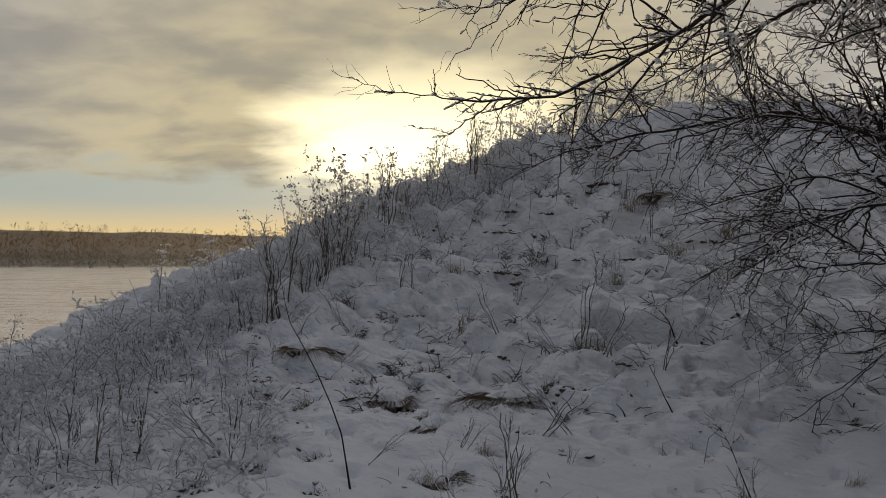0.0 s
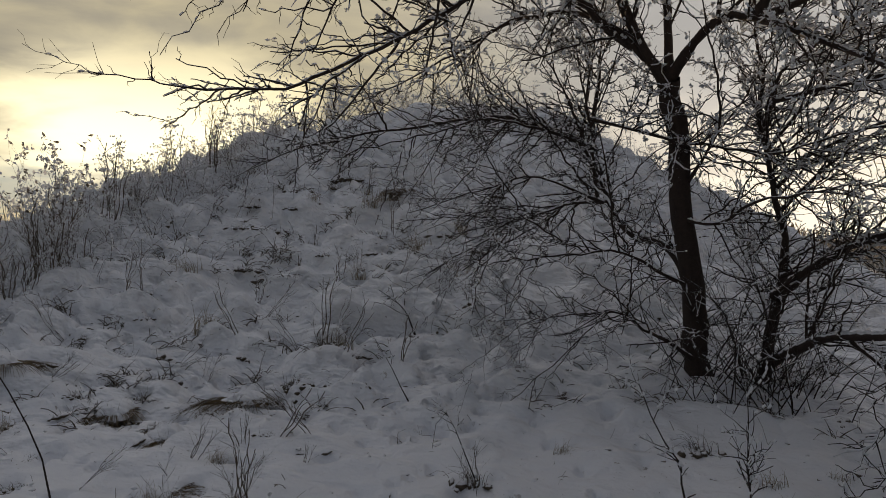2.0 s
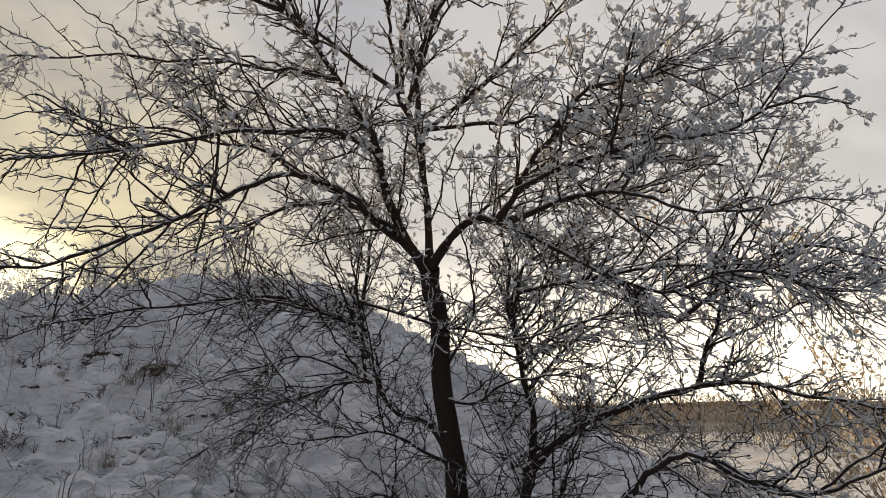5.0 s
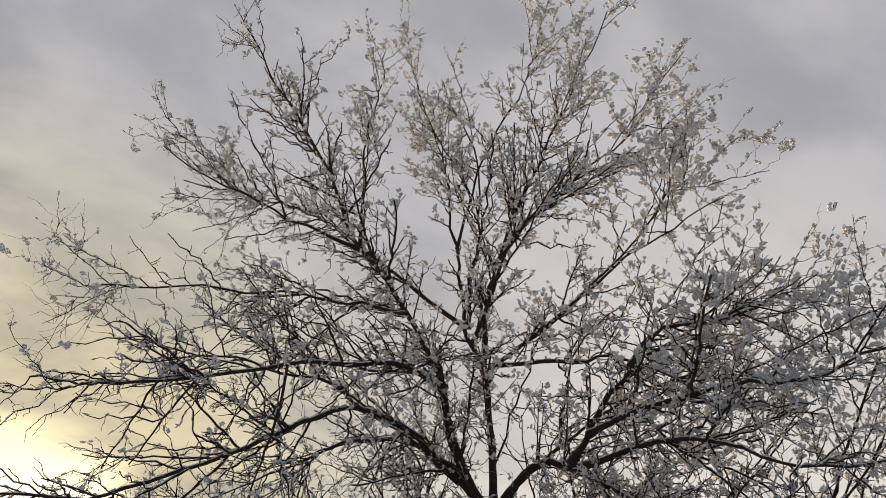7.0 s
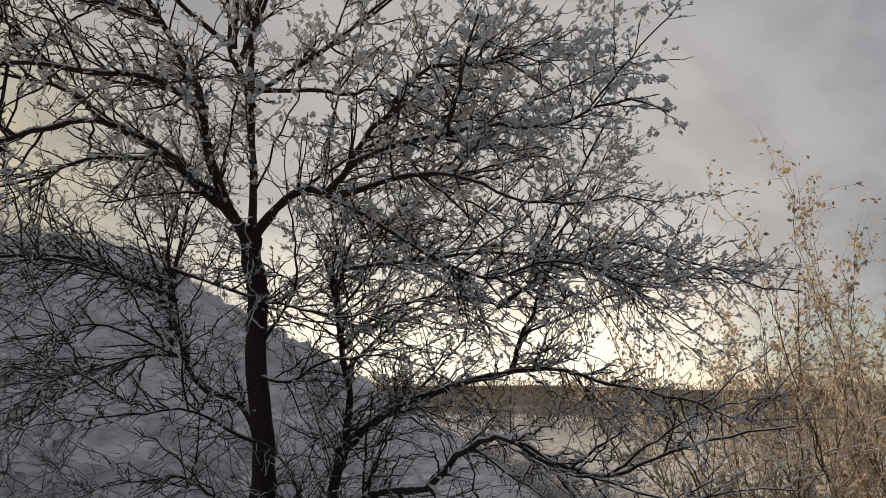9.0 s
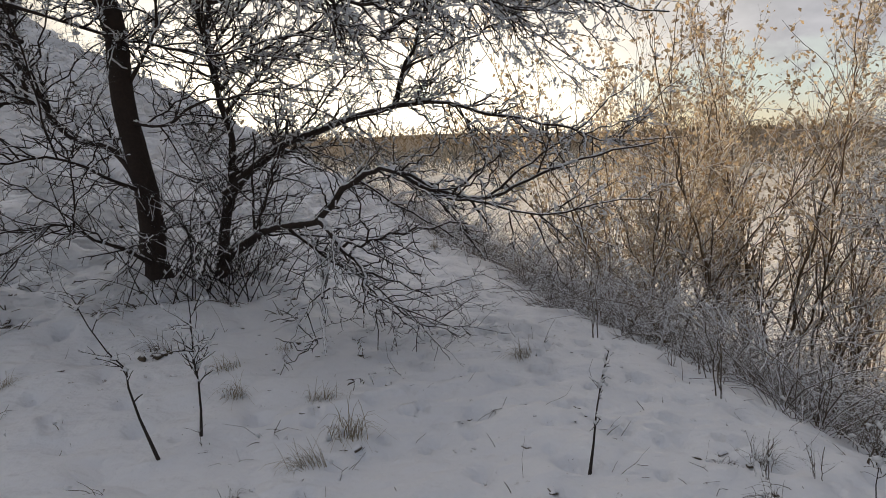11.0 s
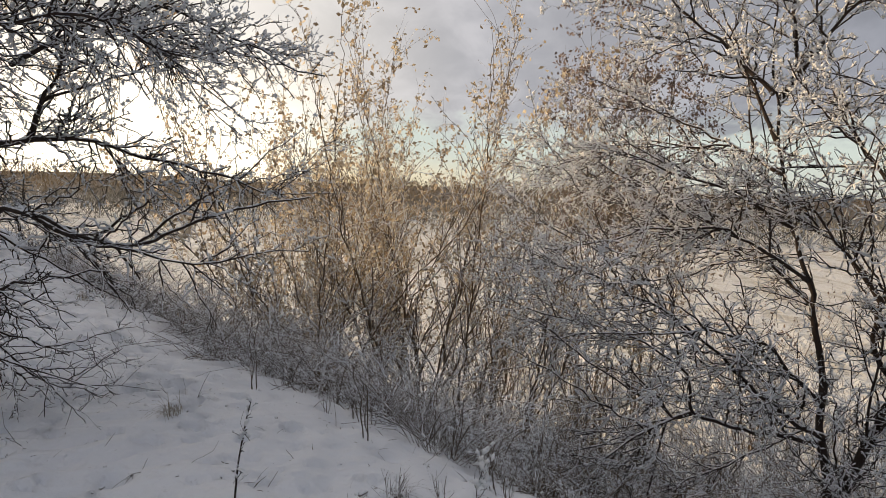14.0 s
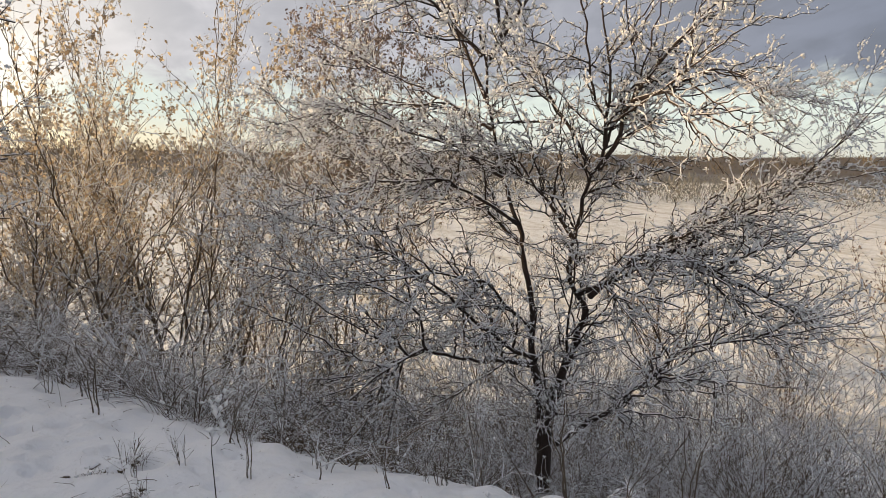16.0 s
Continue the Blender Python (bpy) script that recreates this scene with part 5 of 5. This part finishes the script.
for x, y in [(1.52, 7.03), (2.01, 8.44), (-0.32, 8.67), (3.18, 8.08), (3.71, 8.67), (1.2, 7.3), (-0.9, 7.0), (-1.8, 5.6), (2.9, 10.0), (3.9, 9.9), (0.46, 4.44), (1.50, 6.84), (1.01, 5.42), (0.19, 5.29), (1.9, 6.4), (-1.0, 8.0), (0.3, 6.9), (1.45, 7.2), (0.2, 3.9), (-1.9, 4.6), (-2.4, 5.4), (0.75, 5.4), (0.45, 4.45), (1.75, 4.25), (-0.1, 6.9), (0.6, 7.6), (2.4, 8.0), (2.6, 9.2), (0.9, 8.6), (1.7, 9.6), (3.3, 10.6), (-1.4, 5.2), (-2.6, 7.0), (0.55, 3.6), (3.0, 7.4)]:
    copy_thing(WEEDS[2 + _rng.integers(2)], pose(x, y, ground_at(x, y) - 0.03, _rng.normal() * 20, _rng.normal() * 20, _rng.uniform(0, 360)) @ Matrix.Diagonal((0.8, 0.8, 0.72, 1)))


# dark undercut tufts and plants on the face of the mound: place and size
for x, y, k in [(-0.51, 6.38, 1.0), (-0.35, 6.48, 0.6), (-0.05, 5.85, 1.0), (-0.04, 4.74, 1.2), (-1.59, 6.59, 0.8), (0.02, 9.32, 0.9), (0.81, 9.90, 0.8), (-1.03, 8.68, 0.7), (-0.74, 7.90, 0.7),
                (0.79, 9.15, 1.0), (3.94, 9.38, 1.2), (4.33, 9.54, 0.8), (-1.20, 4.98, 0.6), (-1.04, 7.17, 0.6), (2.08, 10.45, 0.9), (1.00, 10.39, 0.8), (1.51, 10.10, 0.7), (1.18, 6.01, 0.5),
                (1.97, 6.03, 0.5), (-2.27, 7.14, 0.6), (3.63, 7.75, 0.7), (1.07, 6.56, 0.8), (3.26, 8.90, 1.0), (3.45, 8.52, 0.9), (1.61, 6.87, 0.6), (2.21, 7.62, 0.6)]:
    copy_thing(TUFTS[2], pose(x, y, ground_at(x, y) - 0.02, 0, 0, _rng.uniform(-60, 60)) @ Matrix.Diagonal((1.3 * k, 1.1 * k, 0.9 * k, 1)))
for x, y, k in [(1.82, 8.45, 1.0), (0.92, 8.16, 0.7), (-0.48, 8.38, 0.8), (1.32, 6.83, 1.0), (2.59, 10.27, 0.9), (2.23, 9.66, 0.45), (2.92, 7.88, 0.5), (0.53, 5.51, 0.6), (0.41, 4.52, 0.9),
                (-2.16, 5.29, 0.9), (-2.44, 6.74, 0.8), (-2.32, 4.87, 0.8), (-2.44, 4.71, 0.7), (-1.60, 7.26, 0.6), (3.34, 8.41, 0.7), (0.86, 4.91, 0.4), (-0.47, 4.96, 0.5), (-3.08, 9.08, 0.8),
                (-2.04, 7.24, 0.6), (-3.31, 8.19, 0.8)]:
    copy_thing(WEEDS[2 + _rng.integers(2)], pose(x, y, ground_at(x, y) - 0.03, _rng.normal() * 14, _rng.normal() * 14, _rng.uniform(0, 360)) @ Matrix.Diagonal((k, k, k, 1)))
for x, y, k in [(3.36, 2.88, 0.75), (3.38, 3.64, 0.7), (3.86, 0.59, 0.75), (3.88, 3.65, 0.5), (3.05, 0.35, 0.5), (2.99, -0.01, 0.4), (2.31, 2.47, 0.4)]:
    copy_thing(TUFTS[_rng.integers(2)], pose(x, y, ground_at(x, y) - 0.02, 0, 0, _rng.uniform(0, 360)) @ Matrix.Diagonal((k, k, 0.8 * k, 1)))


def snow_tussock(name, label, seed):
    """A hump of snow on a grass tussock, its dead blades hanging out under the cap."""
    rng = np.random.default_rng(seed)
    thing = new(name)
    n, m = 26, 10
    A, R = np.meshgrid(np.linspace(0, 2 * np.pi, n, endpoint=False), np.linspace(0.02, 1, m))
    reach = 0.25 * (1 + 0.24 * np.sin(2 * A + rng.uniform(0, 6)) + 0.12 * np.sin(5 * A + rng.uniform(0, 6)))
    X, Y = R * reach * np.cos(A), R * reach * np.sin(A) * 0.75
    Z = 0.13 + 0.12 * np.sqrt(np.clip(1 - R ** 2.4, 0, 1)) + 0.02 * value_noise(X + seed, Y, 0.09, 2) - 0.05 * R
    idx = np.arange(n * m).reshape(m, n)
    nxt = np.roll(idx, -1, axis=1)
    F = np.stack([idx[:-1], nxt[:-1], nxt[1:], idx[1:]], -1).reshape(-1, 4)
    mesh_object("snow_cap", np.stack([X, Y, Z], -1).reshape(-1, 3), F, M_SNOW, thing, "rounded cap of snow")
    V, F = blobs(np.array([(0, 0, 0.03), (0.1, 0.02, 0.02), (-0.1, -0.03, 0.02)]), np.array([0.2, 0.15, 0.15]), rng)
    mesh_object("sod", V, F, M_SOD, thing, "dark sodden turf under the cap")
    paths = []
    for k in range(300):
        a = rng.uniform(0, 2 * math.pi)
        out = np.array([math.cos(a) + 0.25, 0.75 * math.sin(a) - 0.1, 0])
        far = rng.uniform(0.24, 0.56)
        foot = out * rng.uniform(0.05, 0.2)
        paths.append((np.array([foot + out * far * u + (0, 0, 0.08 + 0.26 * u - rng.uniform(0.28, 0.38) * u * u) for u in np.linspace(0, 1, 5)]), np.linspace(0.003, 0.0014, 5)))
    V, F = tubes(paths, 3)
    tagged(mesh_object("blade_fringe", V, F, M_DEAD, thing), "hanging dead grass blades", kind="stuff")
    return tagged(thing, label, "tussock", group="snowy tussocks")


TUSSOCKS = [snow_tussock("snow_tussock", "grass tussock under a rounded cap of snow", 121), snow_tussock("snow_tussock", "grass tussock under a rounded cap of snow", 122)]
scatter(TUSSOCKS, [(0.83, 6.5), (-0.37, 6.4), (0.02, 5.8), (-0.05, 4.78), (2.9, 10.1), (0.35, 8.1), (-1.3, 7.2), (3.4, 9.1)], _rng, (0.6, 0.95), 0.07)
copy_thing(TUSSOCKS[0], pose(0.59, 6.25, ground_at(0.59, 6.25) - 0.05, 0, 0, 200) @ Matrix.Diagonal((1.0, 0.85, 0.9, 1)))


def stalk(name, label, seed, points, radius, twigs, category="stalk", rime=0.3, reach=(0.12, 0.5)):
    """One bent stalk or sapling through points in the world."""
    rng = np.random.default_rng(seed)
    root = np.array(points[0], float)
    root[2] = ground_at(root[0], root[1]) - 0.03
    thing = empty_at(name, *root)
    pts = np.array(points, float)
    pts[0] = root
    main = limbs([(radius, radius * 0.45, pts)], rng, 0.012)
    V, F = tubes(main, 6)
    mesh_object("stem", shifted(V, root), F, M_TWIG, thing)
    if twigs:
        side = sprout(main, rng, twigs, reach, (0.0028, 0.005), 5, (35, 75), 0.3, 0.25, 0.4, 0.0, 0.16)
        fine = sprout(side, rng, 12.0, (0.03, 0.12), (0.002, 0.003), 3, (35, 75), 0.2, 0.2, 0.4, 0.0, 0.16)
        if side:
            V, F = join([tubes(side, 4)] + ([tubes(fine, 3)] if fine else []))
            tagged(mesh_object("twigwork", shifted(V, root), F, M_TWIG, thing), kind="stuff")
        main = main + side + fine
    C, S, D = frost_on(main, rng, rime, (0.006, 0.013))
    if len(C):
        V, F = blobs(C, S, rng, D, 2.0)
        tagged(mesh_object("rime", shifted(V, root), F, M_FROST, thing), "rime on the stem", kind="stuff")
    return tagged(thing, label, category)


stalk("bramble_shoot", "long bare bramble shoot bending out of the snow", 101, [(-0.48, 4.52, 0.16), (-0.56, 4.51, 0.53), (-0.7, 4.49, 0.92), (-0.82, 4.47, 1.12), (-0.9, 4.45, 1.35)], 0.008, 3.0)
stalk("reed_stalk", "broken dry reed stalk with hanging blades", 108, [(1.78, 4.26, 0.18), (1.72, 4.28, 0.33), (1.65, 4.31, 0.50), (1.60, 4.33, 0.59), (1.53, 4.36, 0.53), (1.50, 4.37, 0.41)], 0.006, 16.0, reach=(0.08, 0.22))
stalk("leaning_branch", "dark dead branch leaning out of the snow", 102, [(2.31, 7.17, 0.73), (2.19, 7.21, 0.96), (1.94, 7.28, 1.15)], 0.015, 9.0, "branch")
stalk("forked_stem", "thin forked weed stem leaning in snow", 103, [(1.82, 5.79, 0.35), (1.66, 5.84, 0.69), (1.51, 5.88, 0.89)], 0.007, 5.0)
stalk("dock_stalk", "dark knobbly dock stalk leaning in smooth snow", 104, [(3.25, 1.22, 0.23), (3.26, 1.18, 0.44), (3.29, 1.12, 0.65)], 0.009, 70, rime=0.08, reach=(0.015, 0.045))
stalk("thin_stalk", "tall thin dry stalk standing in snow", 105, [(2.9, 0.11, 0.22), (2.92, 0.13, 0.38), (2.89, 0.12, 0.55), (2.90, 0.09, 0.70)], 0.004, 14.0, reach=(0.04, 0.16))
stalk("sapling", "small thorny sapling with frosted side twigs", 106, [(2.40, 3.05, 0.25), (2.32, 3.11, 0.44), (2.31, 3.12, 0.58), (2.23, 3.18, 0.73), (2.17, 3.22, 0.95)], 0.010, 30.0, "sapling", reach=(0.08, 0.34))
stalk("sapling", "small thorny sapling with frosted side twigs", 107, [(2.67, 3.08, 0.25), (2.68, 3.07, 0.41), (2.67, 3.08, 0.6), (2.66, 3.09, 0.98)], 0.010, 30.0, "sapling", reach=(0.08, 0.34))


def bent_stem(name, label, seed, hook, leaflets):
    """A dead stem one metre tall, upright or broken over, with withered leaflets hanging from it."""
    rng = np.random.default_rng(seed)
    thing = new(name)
    u = np.linspace(0, 1, 12)
    x = 0.12 * u + hook * np.clip(u - 0.55, 0, 1) ** 1.3 + 0.02 * np.sin(9 * u)
    z = u * 1.05 - 0.05 - 1.9 * min(hook, 1.0) * np.clip(u - 0.62, 0, 1) ** 1.5
    pts = np.stack([x, 0.03 * np.sin(5 * u + seed), z], -1)
    V, F = tubes([(pts, np.linspace(0.019, 0.008, 12))], 5)
    mesh_object("stem", V, F, M_WEED, thing)
    for k in range(leaflets):
        p = pts[rng.integers(4, 12)]
        d = np.array([rng.normal() * 0.5, rng.normal() * 0.5, -1.0 + rng.random()])
        q = np.array([p + d * 0.24 * f + (0, 0, 0.05 * math.sin(3 * f)) for f in np.linspace(0, 1, 5)])
        V, F = tubes([(q, 0.024 * np.array([0.3, 1.0, 1.3, 0.9, 0.2]) * rng.uniform(0.7, 1.4))], 4)
        mesh_object("withered_leaf", V, F, M_SOD, thing)
    C, S, D = frost_on([(pts, pts[:, 0])], rng, 0.6, (0.02, 0.045), 0.6)
    V, F = blobs(C, S, rng, D, 1.8)
    tagged(mesh_object("rime", V, F, M_FROST, thing), "rime on the stem", kind="stuff")
    return tagged(thing, label, "stalk", group="dead stems in the snow")


STEMS = [bent_stem("dead_stem", "thin dead stem standing in smooth snow", 131, 0.0, 3), bent_stem("broken_stem", "dead stem broken over with withered leaves hanging", 132, 0.9, 6),
         bent_stem("weed_stalk", "short dark stem leaning out of snow", 133, 0.35, 4)]
_rng = np.random.default_rng(17)
scatter_stems = [(4.13, 3.14, 0.14), (3.56, 2.80, 0.16), (3.92, 2.77, 0.07), (3.75, 2.42, 0.12), (3.67, 2.13, 0.14), (3.70, 2.07, 0.22), (3.38, 1.58, 0.08), (3.12, 1.26, 0.12), (3.06, 1.56, 0.06),
                 (2.32, 2.29, 0.13), (2.74, 2.06, 0.08), (2.82, 2.58, 0.07), (3.02, 2.79, 0.08), (4.74, 2.46, 0.26), (5.24, 2.57, 0.36), (5.08, 2.28, 0.12), (2.88, 1.09, 0.10), (3.69, 3.04, 0.25)]
scatter_stems += [(4.12, 0.77, 0.30), (3.90, 0.59, 0.28), (3.85, 0.37, 0.22), (3.89, 0.41, 0.20), (2.97, -0.01, 0.15), (3.46, 1.10, 0.07), (3.55, 0.88, 0.07), (3.27, 0.68, 0.07), (2.99, 1.02, 0.06),
                  (3.14, 0.82, 0.06), (3.11, -0.18, 0.20), (3.63, -0.32, 0.12), (3.61, -0.72, 0.12), (3.22, 0.19, 0.25), (3.39, -0.01, 0.30), (3.55, -0.19, 0.30), (3.17, -0.37, 0.30), (2.89, 2.98, 0.07)]
scatter_stems += [(1.83, 5.63, 0.5), (3.25, 8.41, 0.25), (3.87, 7.55, 0.25), (4.63, 7.44, 0.5), (2.89, 7.81, 0.3), (1.79, 4.37, 0.35), (2.52, 4.48, 0.3), (2.38, 4.46, 0.25), (1.75, 4.87, 0.2),
                  (2.60, 4.12, 0.15), (4.16, 3.48, 0.2), (3.67, 3.46, 0.3), (0.92, 6.79, 0.25), (2.10, 4.93, 0.1)]
for k in range(60):
    x, y = polar(_rng.uniform(-24, 46), _rng.uniform(4.5, 12.5))
    scatter_stems.append((x, y, _rng.uniform(0.1, 0.45)))
for k in range(24):
    x, y = edge_point(_rng.uniform(0.3, 9.0), _rng.uniform(-0.9, 0.5))
    scatter_stems.append((x, y, _rng.uniform(0.08, 0.4)))
for k, (x, y, tall) in enumerate(scatter_stems):
    m = pose(x, y, ground_at(x, y) - 0.01, _rng.normal() * 9, _rng.normal() * 9, _rng.uniform(0, 360)) @ Matrix.Diagonal((0.75 * tall + 0.05, 0.75 * tall + 0.05, tall, 1))
    if k < 3:
        STEMS[k].matrix_basis = m
    else:
        copy_thing(STEMS[_rng.integers(3)], m)


def soil_patch(x0, y0, seed):
    """Bare dug earth and dead grass at the edge of the path."""
    rng = np.random.default_rng(seed)
    n = 72
    u = np.linspace(-1, 1, n)
    A, B = np.meshgrid(u, u)
    X, Y = x0 + 0.38 * A + 0.05 * B, y0 + 0.40 * B
    r = np.hypot(A, B) + 0.34 * value_noise(X, Y, 0.16, 5) + 0.34 * value_noise(X, Y, 0.05, 8)
    Z = ground_height(X, Y) - 0.012 + 0.045 * np.clip(0.92 - r, 0, 1) ** 0.4 + 0.034 * value_noise(X, Y, 0.035, 3) * np.clip(1.1 - r, 0, 1) - 0.08 * np.clip(r - 0.88, 0, 1)
    idx = np.arange(n * n).reshape(n, n)
    F = np.stack([idx[:-1, :-1], idx[:-1, 1:], idx[1:, 1:], idx[1:, :-1]], -1).reshape(-1, 4)
    thing = new("soil_patch")
    mesh_object("earth", np.stack([X, Y, Z], -1).reshape(-1, 3), F, M_SOIL, thing)
    crumbs = rng.normal(size=(260, 2)) * (0.15, 0.18) + (x0, y0)
    C = np.stack([crumbs[:, 0], crumbs[:, 1], ground_height(crumbs[:, 0], crumbs[:, 1]) + 0.012], -1)
    V, F = blobs(C, rng.uniform(0.003, 0.009, len(C)), rng)
    paths = []
    for k in range(4200):
        a, f = rng.uniform(0, 2 * math.pi), rng.random() ** 0.5 * rng.choice((0.7, 0.95, 1.3))
        p = np.array([x0 + 0.40 * f * math.cos(a), y0 + 0.40 * f * math.sin(a), 0])
        p[2] = ground_at(p[0], p[1]) + 0.01
        b = rng.uniform(0, 2 * math.pi)
        h = rng.uniform(0.02, 0.06)
        out = np.array([math.cos(b), math.sin(b), 0]) * rng.uniform(0.4, 1.6)
        paths.append((np.array([p + out * h * u * u * 1.2 + (0, 0, h * (u - 0.5 * u * u)) for u in np.linspace(0, 1, 4)]), np.linspace(0.0016, 0.0008, 4)))
    W, G = tubes(paths, 3)
    tagged(mesh_object("dead_grass", W, G, M_DEAD, thing), kind="stuff")
    tagged(mesh_object("loose_earth", V, F, M_SOIL, thing), kind="stuff")
    tagged(thing, "patch of bare brown earth with dead grass in the snow", "soil")


soil_patch(2.44, 0.62, 111)
